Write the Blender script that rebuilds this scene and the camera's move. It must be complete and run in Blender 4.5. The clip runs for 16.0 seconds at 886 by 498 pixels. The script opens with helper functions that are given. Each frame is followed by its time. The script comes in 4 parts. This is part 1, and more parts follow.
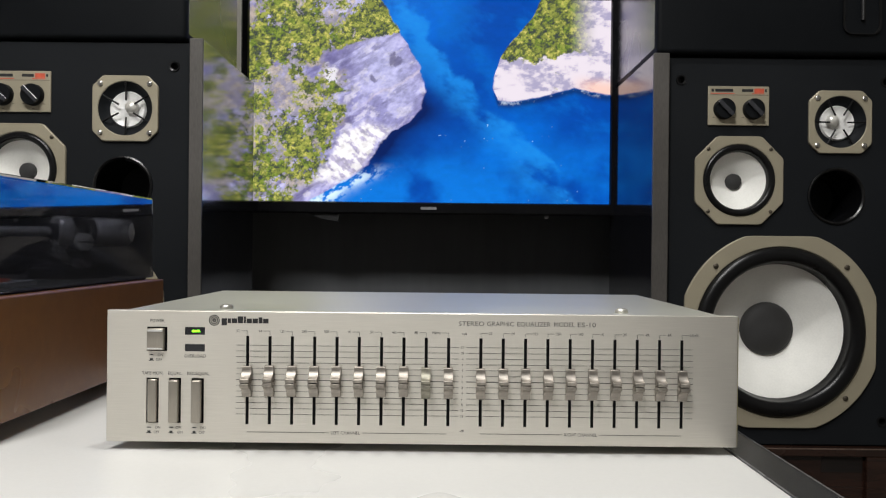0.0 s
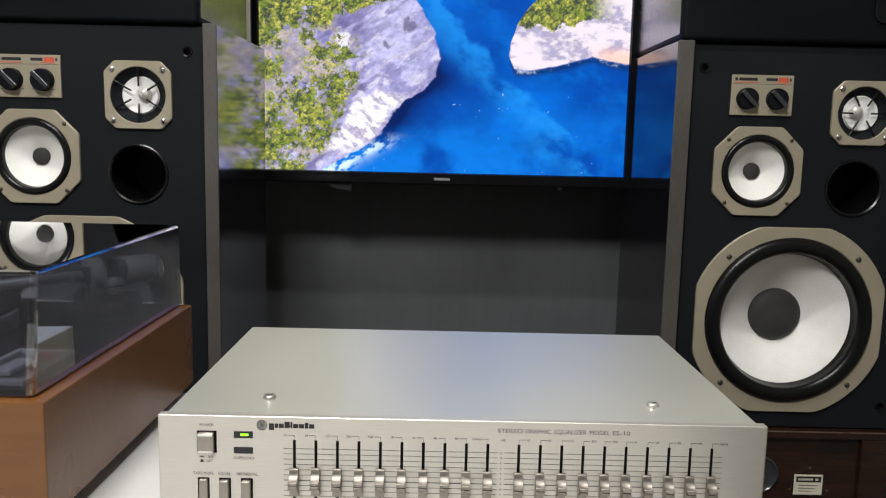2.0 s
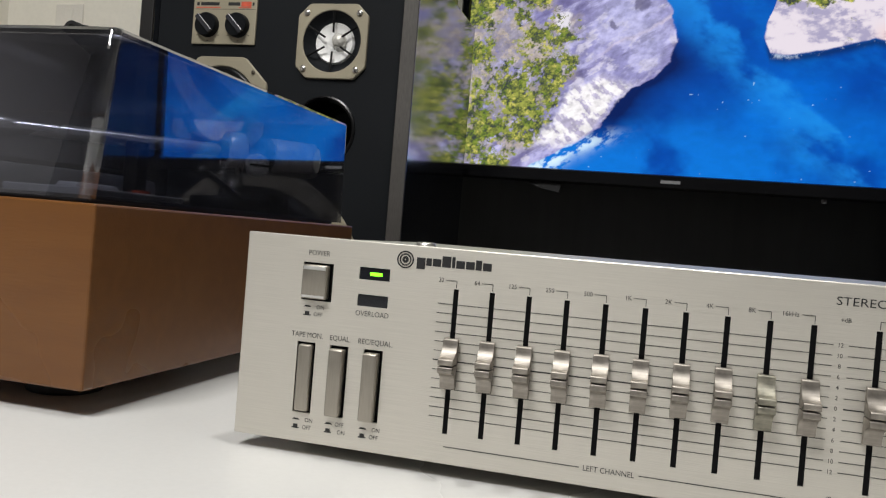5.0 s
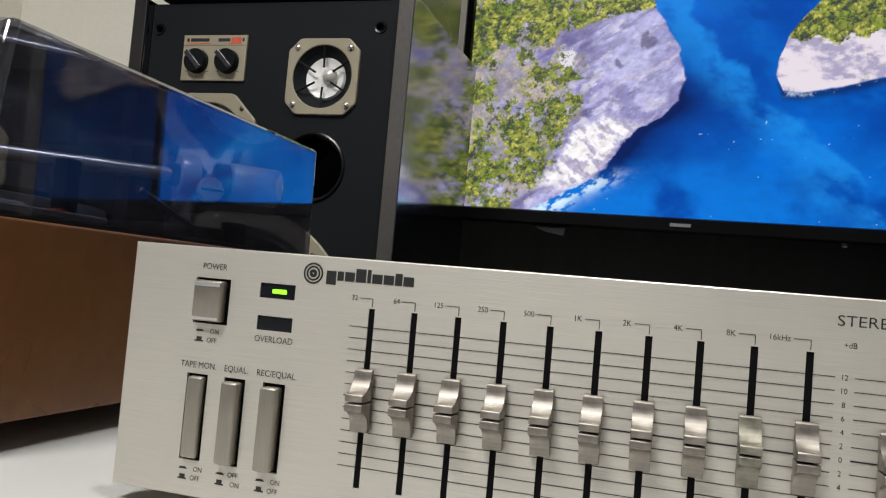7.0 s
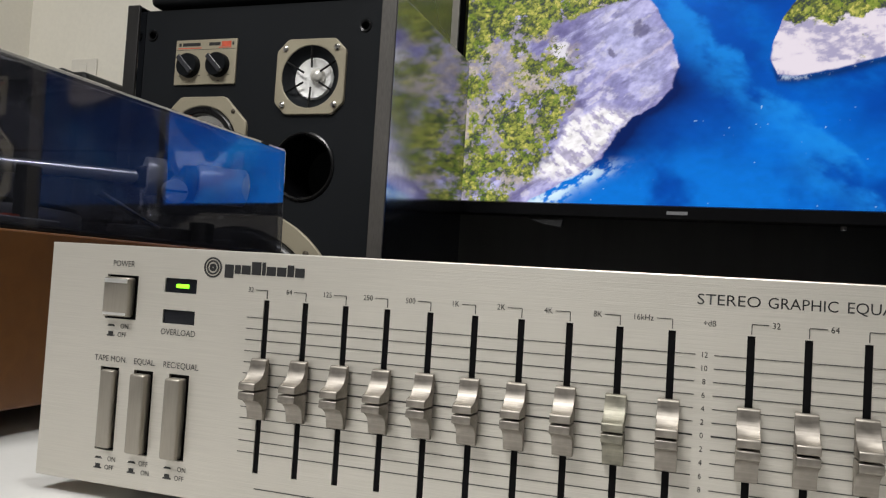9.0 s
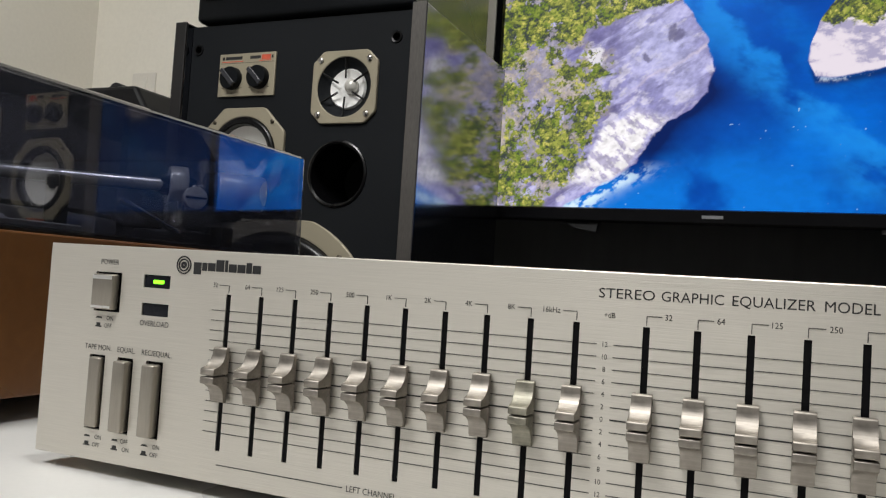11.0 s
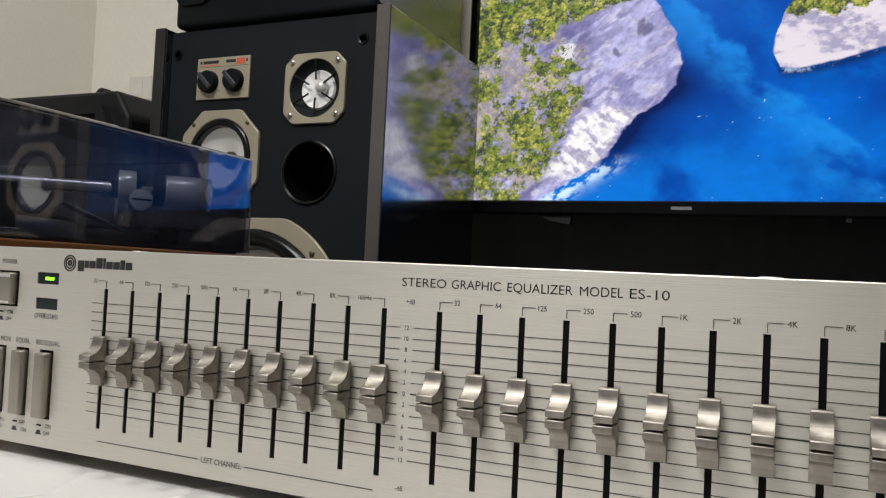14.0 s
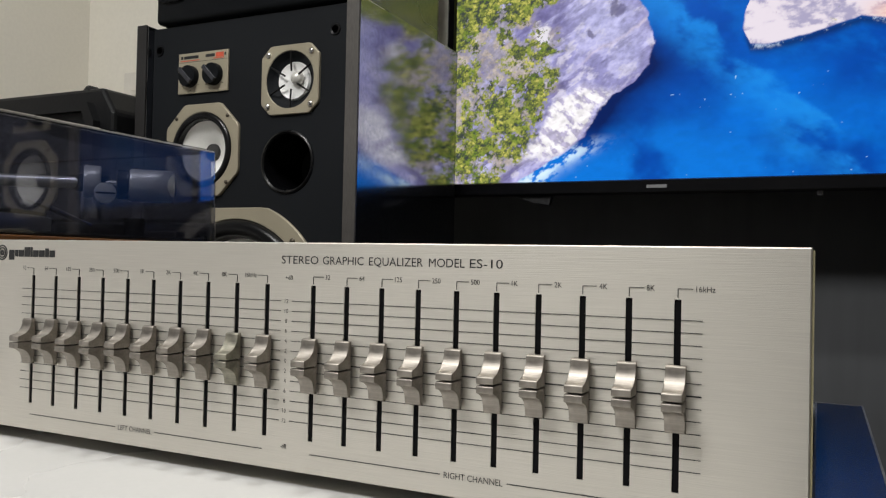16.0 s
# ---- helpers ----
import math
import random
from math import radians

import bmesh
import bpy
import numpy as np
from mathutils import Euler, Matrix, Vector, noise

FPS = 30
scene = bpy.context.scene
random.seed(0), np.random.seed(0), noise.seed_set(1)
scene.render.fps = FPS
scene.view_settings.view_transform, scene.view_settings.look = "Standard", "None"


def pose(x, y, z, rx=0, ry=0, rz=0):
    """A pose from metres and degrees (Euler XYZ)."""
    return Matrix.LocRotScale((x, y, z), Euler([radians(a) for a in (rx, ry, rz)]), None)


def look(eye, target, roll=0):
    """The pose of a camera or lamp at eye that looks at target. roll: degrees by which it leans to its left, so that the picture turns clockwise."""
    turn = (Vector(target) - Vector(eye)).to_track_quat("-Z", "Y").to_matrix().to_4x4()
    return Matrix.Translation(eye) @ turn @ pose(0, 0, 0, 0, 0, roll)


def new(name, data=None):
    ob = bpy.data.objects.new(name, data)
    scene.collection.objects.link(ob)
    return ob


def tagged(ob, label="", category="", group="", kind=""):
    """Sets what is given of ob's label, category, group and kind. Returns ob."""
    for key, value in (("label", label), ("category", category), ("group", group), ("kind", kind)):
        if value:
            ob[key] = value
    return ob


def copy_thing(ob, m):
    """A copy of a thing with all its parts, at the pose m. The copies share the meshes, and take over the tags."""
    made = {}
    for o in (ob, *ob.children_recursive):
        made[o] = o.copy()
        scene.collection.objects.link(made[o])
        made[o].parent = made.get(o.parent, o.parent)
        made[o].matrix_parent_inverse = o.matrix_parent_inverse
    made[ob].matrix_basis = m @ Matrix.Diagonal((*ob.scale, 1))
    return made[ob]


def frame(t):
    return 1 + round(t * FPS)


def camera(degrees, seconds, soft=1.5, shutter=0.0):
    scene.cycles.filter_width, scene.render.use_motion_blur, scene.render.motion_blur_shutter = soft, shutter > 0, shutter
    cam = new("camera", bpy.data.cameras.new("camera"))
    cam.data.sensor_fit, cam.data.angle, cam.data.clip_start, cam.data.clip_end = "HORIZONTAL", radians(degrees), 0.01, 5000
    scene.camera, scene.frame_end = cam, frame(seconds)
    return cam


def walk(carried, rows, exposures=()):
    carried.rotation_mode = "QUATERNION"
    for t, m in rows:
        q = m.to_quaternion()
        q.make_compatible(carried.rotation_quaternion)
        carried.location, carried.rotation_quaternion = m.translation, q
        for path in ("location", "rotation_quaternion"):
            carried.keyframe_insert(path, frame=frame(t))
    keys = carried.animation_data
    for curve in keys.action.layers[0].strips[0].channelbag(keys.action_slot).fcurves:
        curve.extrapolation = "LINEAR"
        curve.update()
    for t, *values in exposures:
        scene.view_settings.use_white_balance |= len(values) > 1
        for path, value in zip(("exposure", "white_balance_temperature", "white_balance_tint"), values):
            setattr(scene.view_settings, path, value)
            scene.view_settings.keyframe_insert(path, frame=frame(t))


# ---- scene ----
cam = camera(58.4, 16.0, soft=1.25)
PATH = [
    (0, (0.229, -0.54, 0.135), (0.227, 1.46, 0.129), 0.6),
    (0.5, (0.232, -0.544, 0.167), (0.237, 1.454, 0.09), 0.8),
    (1, (0.221, -0.545, 0.201), (0.238, 1.449, 0.053), 1.0),
    (1.5, (0.215, -0.546, 0.25), (0.237, 1.442, 0.033), 1.2),
    (2, (0.195, -0.537, 0.285), (0.206, 1.445, 0.013), 1.3),
    (2.5, (0.15, -0.519, 0.306), (0.104, 1.459, 0.011), 1.6),
    (3, (0.132, -0.484, 0.286), (-0.013, 1.491, 0.005), 1.9),
    (3.5, (0.144, -0.437, 0.222), (-0.11, 1.533, -0.01), 2.5),
    (4, (0.154, -0.394, 0.16), (-0.207, 1.566, -0.014), 3.1),
    (4.2, (0.157, -0.379, 0.139), (-0.236, 1.574, -0.011), 3.5),
    (6.3, (0.184, -0.259, 0.081), (-0.38, 1.657, 0.173), 5.4),
    (6.5, (0.183, -0.258, 0.082), (-0.366, 1.663, 0.174), 5.4),
    (7, (0.193, -0.253, 0.082), (-0.367, 1.665, 0.18), 5.0),
    (7.5, (0.205, -0.249, 0.081), (-0.361, 1.667, 0.174), 4.9),
    (8, (0.221, -0.248, 0.081), (-0.354, 1.666, 0.162), 4.3),
    (8.5, (0.23, -0.245, 0.082), (-0.364, 1.663, 0.159), 3.9),
    (9, (0.241, -0.246, 0.083), (-0.385, 1.651, 0.166), 3.5),
    (11.5, (0.303, -0.253, 0.082), (-0.494, 1.58, 0.168), 3.7),
    (12, (0.315, -0.252, 0.082), (-0.49, 1.577, 0.166), 3.6),
    (12.5, (0.33, -0.251, 0.082), (-0.479, 1.576, 0.165), 3.5),
    (13, (0.341, -0.252, 0.083), (-0.469, 1.575, 0.162), 3.4),
    (13.5, (0.354, -0.252, 0.083), (-0.461, 1.573, 0.159), 3.2),
    (14, (0.37, -0.254, 0.085), (-0.454, 1.567, 0.156), 2.8),
    (14.5, (0.387, -0.256, 0.085), (-0.444, 1.562, 0.149), 2.3),
    (15, (0.402, -0.256, 0.084), (-0.436, 1.558, 0.139), 1.8),
    (15.5, (0.417, -0.256, 0.083), (-0.43, 1.555, 0.13), 1.4),
    (16, (0.432, -0.256, 0.083), (-0.427, 1.549, 0.116), 1.2),
]
walk(cam, [(t, look(eye, target, roll)) for t, eye, target, roll in PATH], [(0, -0.35), (2, -0.22), (3, -0.22), (4.2, -0.4), (6.3, -0.5), (16, -0.45)])

# ---- world and light ----
world = bpy.data.worlds.new("room_air")
scene.world = world
world.use_nodes = True
world.node_tree.nodes["Background"].inputs[0].default_value = (0.9, 0.95, 1.0, 1)
world.node_tree.nodes["Background"].inputs[1].default_value = 0.05

LAMP_AT = (-0.3, -1.1, 1.86)
lamp_data = bpy.data.lights.new("ceiling_lamp_light", "AREA")
lamp_data.shape, lamp_data.size, lamp_data.energy = "SQUARE", 0.55, 70.0
lamp_data.color = (0.985, 0.985, 0.965)
lamp_light = new("ceiling_lamp_light", lamp_data)
lamp_light.location = LAMP_AT
SPOT_AT = (0.27, -0.11, 1.86)
spot_data = bpy.data.lights.new("downlight_light", "AREA")
spot_data.shape, spot_data.size, spot_data.energy = "DISK", 0.1, 16.0
spot_data.color = (0.985, 0.985, 0.965)
spot_light = new("downlight_light", spot_data)
spot_light.location = SPOT_AT


# ---- materials ----
def material(name, color, rough=0.5, metal=0.0, grain=0.0, grain_scale=200.0, stretch=(1, 1, 1), spread=0.12, stain=0.1,
             stain_scale=6.0, ior=1.5, coat=0.0, rough_spread=0.08, sheen=0.0):
    m = bpy.data.materials.new(name)
    m.use_nodes = True
    t = m.node_tree
    b = t.nodes["Principled BSDF"]
    b.inputs["Metallic"].default_value = metal
    b.inputs["IOR"].default_value = ior
    b.inputs["Coat Weight"].default_value = coat
    b.inputs["Coat Roughness"].default_value = 0.06
    co = t.nodes.new("ShaderNodeTexCoord")
    mp = t.nodes.new("ShaderNodeMapping")
    mp.inputs["Scale"].default_value = stretch
    t.links.new(co.outputs["Object"], mp.inputs["Vector"])
    fine = t.nodes.new("ShaderNodeTexNoise")
    fine.inputs["Scale"].default_value, fine.inputs["Detail"].default_value = grain_scale, 4
    t.links.new(mp.outputs[0], fine.inputs["Vector"])
    wide = t.nodes.new("ShaderNodeTexNoise")
    wide.inputs["Scale"].default_value, wide.inputs["Detail"].default_value = stain_scale, 3
    t.links.new(co.outputs["Object"], wide.inputs["Vector"])
    ramp = t.nodes.new("ShaderNodeMapRange")
    ramp.inputs[1].default_value, ramp.inputs[2].default_value = 0.3, 0.7
    ramp.inputs[3].default_value, ramp.inputs[4].default_value = 1 - spread, 1 + spread
    t.links.new(fine.outputs["Fac"], ramp.inputs[0])
    ramp2 = t.nodes.new("ShaderNodeMapRange")
    ramp2.inputs[1].default_value, ramp2.inputs[2].default_value = 0.3, 0.7
    ramp2.inputs[3].default_value, ramp2.inputs[4].default_value = 1 - stain, 1 + stain
    t.links.new(wide.outputs["Fac"], ramp2.inputs[0])
    mul = t.nodes.new("ShaderNodeMath")
    mul.operation = "MULTIPLY"
    t.links.new(ramp.outputs[0], mul.inputs[0])
    t.links.new(ramp2.outputs[0], mul.inputs[1])
    vm = t.nodes.new("ShaderNodeVectorMath")
    vm.operation = "SCALE"
    vm.inputs[0].default_value = color
    t.links.new(mul.outputs[0], vm.inputs["Scale"])
    t.links.new(vm.outputs[0], b.inputs["Base Color"])
    rr = t.nodes.new("ShaderNodeMapRange")
    rr.inputs[1].default_value, rr.inputs[2].default_value = 0.3, 0.7
    rr.inputs[3].default_value, rr.inputs[4].default_value = max(0.02, rough - rough_spread), min(1, rough + rough_spread)
    t.links.new(wide.outputs["Fac"], rr.inputs[0])
    t.links.new(rr.outputs[0], b.inputs["Roughness"])
    if grain:
        bump = t.nodes.new("ShaderNodeBump")
        bump.inputs["Strength"].default_value = grain
        bump.inputs["Distance"].default_value = 0.0006
        t.links.new(fine.outputs["Fac"], bump.inputs["Height"])
        t.links.new(bump.outputs[0], b.inputs["Normal"])
    return m


def glowing(name, color, strength):
    m = bpy.data.materials.new(name)
    m.use_nodes = True
    b = m.node_tree.nodes["Principled BSDF"]
    b.inputs["Base Color"].default_value = (*color, 1)
    b.inputs["Emission Color"].default_value = (*color, 1)
    b.inputs["Emission Strength"].default_value = strength
    return m


def smoked_acrylic(name, tint, base_gloss=0.07, rough=0.015):
    m = bpy.data.materials.new(name)
    m.use_nodes = True
    t = m.node_tree
    t.nodes.remove(t.nodes["Principled BSDF"])
    out = t.nodes["Material Output"]
    clear = t.nodes.new("ShaderNodeBsdfTransparent")
    clear.inputs[0].default_value = (*tint, 1)
    gloss = t.nodes.new("ShaderNodeBsdfGlossy")
    gloss.inputs["Color"].default_value = (0.95, 0.95, 0.97, 1)
    gloss.inputs["Roughness"].default_value = rough
    haze = t.nodes.new("ShaderNodeBsdfDiffuse")
    haze.inputs["Color"].default_value = (0.5, 0.5, 0.52, 1)
    facing = t.nodes.new("ShaderNodeLayerWeight")
    facing.inputs["Blend"].default_value = 0.5
    power = t.nodes.new("ShaderNodeMath")
    power.operation, power.inputs[1].default_value = "POWER", 2.2
    t.links.new(facing.outputs["Facing"], power.inputs[0])
    fres = t.nodes.new("ShaderNodeMapRange")
    fres.clamp = False
    fres.inputs[3].default_value, fres.inputs[4].default_value = base_gloss, 1.35
    t.links.new(power.outputs[0], fres.inputs[0])
    # Patchy grey haze: dust plus a lift imitating the room's reflection on the cover.
    dust = t.nodes.new("ShaderNodeMixShader")
    noise_node = t.nodes.new("ShaderNodeTexNoise")
    noise_node.inputs["Scale"].default_value, noise_node.inputs["Detail"].default_value = 9, 6
    co = t.nodes.new("ShaderNodeTexCoord")
    t.links.new(co.outputs["Object"], noise_node.inputs["Vector"])
    amount = t.nodes.new("ShaderNodeMapRange")
    amount.inputs[1].default_value, amount.inputs[2].default_value = 0.35, 0.75
    amount.inputs[3].default_value, amount.inputs[4].default_value = 0.012, 0.03
    t.links.new(noise_node.outputs["Fac"], amount.inputs[0])
    t.links.new(amount.outputs[0], dust.inputs[0])
    t.links.new(clear.outputs[0], dust.inputs[1])
    t.links.new(haze.outputs[0], dust.inputs[2])
    mix = t.nodes.new("ShaderNodeMixShader")
    t.links.new(fres.outputs[0], mix.inputs[0])
    t.links.new(dust.outputs[0], mix.inputs[1])
    t.links.new(gloss.outputs[0], mix.inputs[2])
    t.links.new(mix.outputs[0], out.inputs[0])
    return m


def wood(name, dark, light, rough, scale=9.0, stretch=(1, 1, 9)):
    m = material(name, dark, rough, grain=0.15, grain_scale=scale * 12, stretch=stretch, spread=0.1)
    t = m.node_tree
    b = t.nodes["Principled BSDF"]
    co = t.nodes.new("ShaderNodeTexCoord")
    mp = t.nodes.new("ShaderNodeMapping")
    mp.inputs["Scale"].default_value = stretch
    t.links.new(co.outputs["Object"], mp.inputs["Vector"])
    n = t.nodes.new("ShaderNodeTexNoise")
    n.inputs["Scale"].default_value, n.inputs["Detail"].default_value, n.inputs["Distortion"].default_value = scale, 8, 1.2
    t.links.new(mp.outputs[0], n.inputs["Vector"])
    r = t.nodes.new("ShaderNodeValToRGB")
    r.color_ramp.elements[0].position, r.color_ramp.elements[0].color = 0.35, (*dark, 1)
    r.color_ramp.elements[1].position, r.color_ramp.elements[1].color = 0.7, (*light, 1)
    t.links.new(n.outputs["Fac"], r.inputs[0])
    t.links.new(r.outputs[0], b.inputs["Base Color"])
    return m


brushed_silver = material("brushed_champagne_aluminium", (0.655, 0.622, 0.562), 0.42, 0.72, grain=0.16, grain_scale=240, stretch=(0.2, 12, 12), spread=0.045, stain=0.02, rough_spread=0.03)
brushed_nodes = brushed_silver.node_tree
brush_tangent = brushed_nodes.nodes.new("ShaderNodeTangent")
brush_tangent.direction_type, brush_tangent.axis = "RADIAL", "Z"
brushed_nodes.links.new(brush_tangent.outputs[0], brushed_nodes.nodes["Principled BSDF"].inputs["Tangent"])
brushed_nodes.nodes["Principled BSDF"].inputs["Anisotropic"].default_value = 0.45
brushed_nodes.nodes["Principled BSDF"].inputs["Anisotropic Rotation"].default_value = 0.25
cover_paint = material("silver_grey_cover_paint", (0.57, 0.565, 0.5), 0.32, 0.5, grain=0.04, grain_scale=900, spread=0.03, stain=0.03, rough_spread=0.04)
gold_edge = material("anodised_edge", (0.5, 0.45, 0.28), 0.4, 0.8)
knob_metal = material("worn_nickel", (0.335, 0.305, 0.27), 0.53, 1.0, grain=0.16, grain_scale=160, stretch=(0.25, 6, 6), spread=0.1, stain=0.26, stain_scale=170, rough_spread=0.08)
knob_tarnish = material("tarnished_nickel", (0.29, 0.275, 0.225), 0.55, 0.9, grain=0.2, grain_scale=160, stretch=(0.25, 6, 6), spread=0.12, stain=0.4, stain_scale=260, rough_spread=0.15)
button_metal = material("satin_button_metal", (0.36, 0.33, 0.285), 0.4, 0.85, grain=0.08, grain_scale=200, stretch=(8, 8, 0.5), spread=0.05, stain=0.07, stain_scale=60)
black_hole = material("black_slot_lining", (0.003, 0.003, 0.0035), 0.6, ior=1.2)
ink = material("black_print", (0.012, 0.012, 0.013), 0.55)
grey_ink = material("dark_grey_print", (0.018, 0.018, 0.018), 0.55)
window_black = material("black_display_window", (0.008, 0.009, 0.013), 0.15)
led_green = glowing("green_led", (0.25, 1.0, 0.02), 2.2)
screw_steel = material("screw_steel", (0.6, 0.58, 0.55), 0.25, 1.0)
dull_screw = material("dull_cover_screw", (0.72, 0.7, 0.65), 0.42, 1.0, spread=0.1)
bronze_screw = material("dark_bronze_screw", (0.09, 0.075, 0.055), 0.45, 0.6, spread=0.2)
white_laminate = material("white_table_laminate", (0.63, 0.62, 0.6), 0.32, grain=0.02, grain_scale=400, spread=0.015, stain=0.02)
table_edge = material("black_edge_band", (0.027, 0.027, 0.028), 0.25, grain=0.25, grain_scale=900, spread=0.3, stain=0.15, ior=1.7)
band_wear = material("scuffed_grey_edge", (0.12, 0.118, 0.115), 0.5, grain=0.3, grain_scale=300, spread=0.45, stain=0.4, stain_scale=60)
walnut = wood("walnut_veneer", (0.138, 0.053, 0.0125), (0.162, 0.065, 0.016), 0.3, 7.0, (1, 10, 10))
patch_wood = wood("near_black_wood", (0.006, 0.004, 0.0035), (0.014, 0.008, 0.006), 0.5, 9.0, (1, 1, 6))
dark_wood = wood("dark_red_brown_veneer", (0.017, 0.0082, 0.006), (0.036, 0.016, 0.0105), 0.22, 5.0, (1, 1, 8))
edge_brown = material("pale_worn_brown", (0.13, 0.09, 0.07), 0.5, grain=0.2, grain_scale=200, spread=0.4, stain=0.3, stain_scale=40)
acrylic = smoked_acrylic("smoked_acrylic", (0.67, 0.68, 0.73), 0.09)
deck_black = material("turntable_deck_black", (0.02, 0.02, 0.022), 0.4, grain=0.08, grain_scale=500)
rubber = material("rubber", (0.014, 0.014, 0.015), 0.65, grain=0.1, grain_scale=500)
bright_arm = material("polished_aluminium", (0.88, 0.87, 0.85), 0.3, 0.9, spread=0.04)
chrome = material("chrome", (0.75, 0.74, 0.72), 0.16, 1.0, spread=0.03)
platter_metal = material("cast_aluminium", (0.5, 0.5, 0.5), 0.4, 0.8, grain=0.05)
satin_silver = material("satin_silver_metal", (0.72, 0.7, 0.65), 0.28, 0.3, spread=0.05)
arm_grey = material("arm_grey_metal", (0.32, 0.32, 0.33), 0.35, 0.8)
vinyl_black = material("black_baffle_vinyl", (0.0105, 0.0118, 0.0138), 0.6, ior=1.22, grain=0.3, grain_scale=700, spread=0.2, stain=0.12)
trim_dark = material("dark_cabinet_edge", (0.016, 0.015, 0.015), 0.4, grain=0.2, grain_scale=260, stretch=(3, 3, 0.4), spread=0.2, stain=0.2)
trim_grey = material("grey_brown_cabinet_edge", (0.078, 0.071, 0.065), 0.5, grain=0.2, grain_scale=260, stretch=(3, 3, 0.4), spread=0.16, stain=0.18)
side_gloss = material("mirror_gloss_dark_laminate", (0.36, 0.37, 0.41), 0.11, 1.0, spread=0.1, rough_spread=0.03, stain_scale=3)
side_lacquer = material("glossy_dark_lacquer", (0.008, 0.008, 0.01), 0.085, 0.0, ior=2.2, spread=0.1, rough_spread=0.03, stain_scale=3)
side_satin = material("black_satin_laminate", (0.28, 0.28, 0.31), 0.26, 1.0, spread=0.1, rough_spread=0.04, stain_scale=3)
frame_beige = material("champagne_driver_frame", (0.4, 0.355, 0.26), 0.42, 0.25, grain=0.06, grain_scale=600, spread=0.05)
cone_cream = material("cream_paper_cone", (0.95, 0.935, 0.885), 0.75, grain=0.15, grain_scale=350, spread=0.03, stain=0.04, stain_scale=20)
cone_dark = material("grey_dust_cap", (0.035, 0.034, 0.034), 0.75, grain=0.3, grain_scale=700)
surround_black = material("black_rubber_surround", (0.0045, 0.0045, 0.005), 0.3, ior=1.4)
gloss_black = material("gloss_black_plastic", (0.003, 0.003, 0.0035), 0.24, ior=1.5)
pure_black = material("black_inside", (0.004, 0.004, 0.004), 0.8)
silver_paper = material("crinkled_silver_diaphragm", (0.93, 0.92, 0.9), 0.5, 0.1, grain=0.6, grain_scale=90, spread=0.1)
red_print = material("orange_red_print", (0.62, 0.1, 0.05), 0.5)
# Dark tone for the unseen south wall, chosen to weaken ambient and reflections.
far_paint = material("dimmed_taupe_paint", (0.15, 0.145, 0.14), 0.85, grain=0.1, grain_scale=120, spread=0.02, stain=0.03, stain_scale=2)
# Tone of the unseen east wall, set to govern side fill on the loudspeaker.
east_paint = material("dark_beige_fill_paint", (0.24, 0.23, 0.21), 0.85, grain=0.1, grain_scale=120, spread=0.02, stain=0.03, stain_scale=2)
# Pale tone picked to reflect more light onto the equalizer panel.
reflector_paint = material("pale_grey_reflector_paint", (0.76, 0.74, 0.75), 0.85, grain=0.1, grain_scale=120, spread=0.02, stain=0.03, stain_scale=2)
wall_paint = material("warm_white_wall_paint", (0.87, 0.83, 0.74), 0.85, grain=0.1, grain_scale=120, spread=0.02, stain=0.03, stain_scale=2)
switch_plastic = material("ivory_switch_plastic", (0.8, 0.76, 0.69), 0.5, spread=0.02)
# Darkened far below white so the unseen ceiling bounces less light.
ceiling_paint = material("dimmed_ceiling_paint", (0.2, 0.2, 0.205), 0.9, spread=0.02)
# Kept dark on the unseen floor to hold down bounced light.
floor_tile = material("brown_floor", (0.08, 0.062, 0.05), 0.4, grain=0.1, grain_scale=60, spread=0.08)
panel_grey = material("dark_grey_board", (0.093, 0.096, 0.102), 0.6, grain=0.03, grain_scale=12, stretch=(4, 4, 0.4), spread=0.07, stain=0.16, stain_scale=5)
tv_black = material("black_tv_bezel_gloss", (0.004, 0.004, 0.005), 0.16, ior=1.4)
plastic_black = material("black_textured_plastic", (0.005, 0.006, 0.0075), 0.5, ior=1.25, grain=0.3, grain_scale=500, spread=0.15)
plastic_charcoal = material("charcoal_plastic", (0.0065, 0.0067, 0.0075), 0.42, ior=1.35, grain=0.3, grain_scale=300, spread=0.3)
plastic_silver = material("pale_grey_plastic", (0.55, 0.55, 0.55), 0.4)
plastic_worn = material("worn_black_plastic", (0.014, 0.014, 0.015), 0.4, grain=0.3, grain_scale=300, spread=0.3)
plastic_grey = material("grey_plastic", (0.25, 0.25, 0.26), 0.5)
cup_grey = material("dark_grey_plastic", (0.035, 0.036, 0.042), 0.22, spread=0.2)
label_paper = material("cream_label_paper", (0.7, 0.66, 0.52), 0.6, spread=0.05)
lamp_glass = glowing("lamp_diffuser", (1.0, 0.94, 0.84), 2.0)


# ---- mesh helpers ----
def thing(name, at, label, category, group="", kind=""):
    e = new(name)
    e.location = at
    return tagged(e, label, category, group, kind)


def part(name, bm, mat, parent=None, label="", smooth=False):
    me = bpy.data.meshes.new(name)
    bmesh.ops.recalc_face_normals(bm, faces=bm.faces[:])
    bm.to_mesh(me)
    bm.free()
    me.materials.append(mat)
    if smooth:
        me.polygons.foreach_set("use_smooth", [True] * len(me.polygons))
        me.set_sharp_from_angle(angle=radians(38))
    ob = new(name, me)
    ob.parent = parent
    return tagged(ob, label)


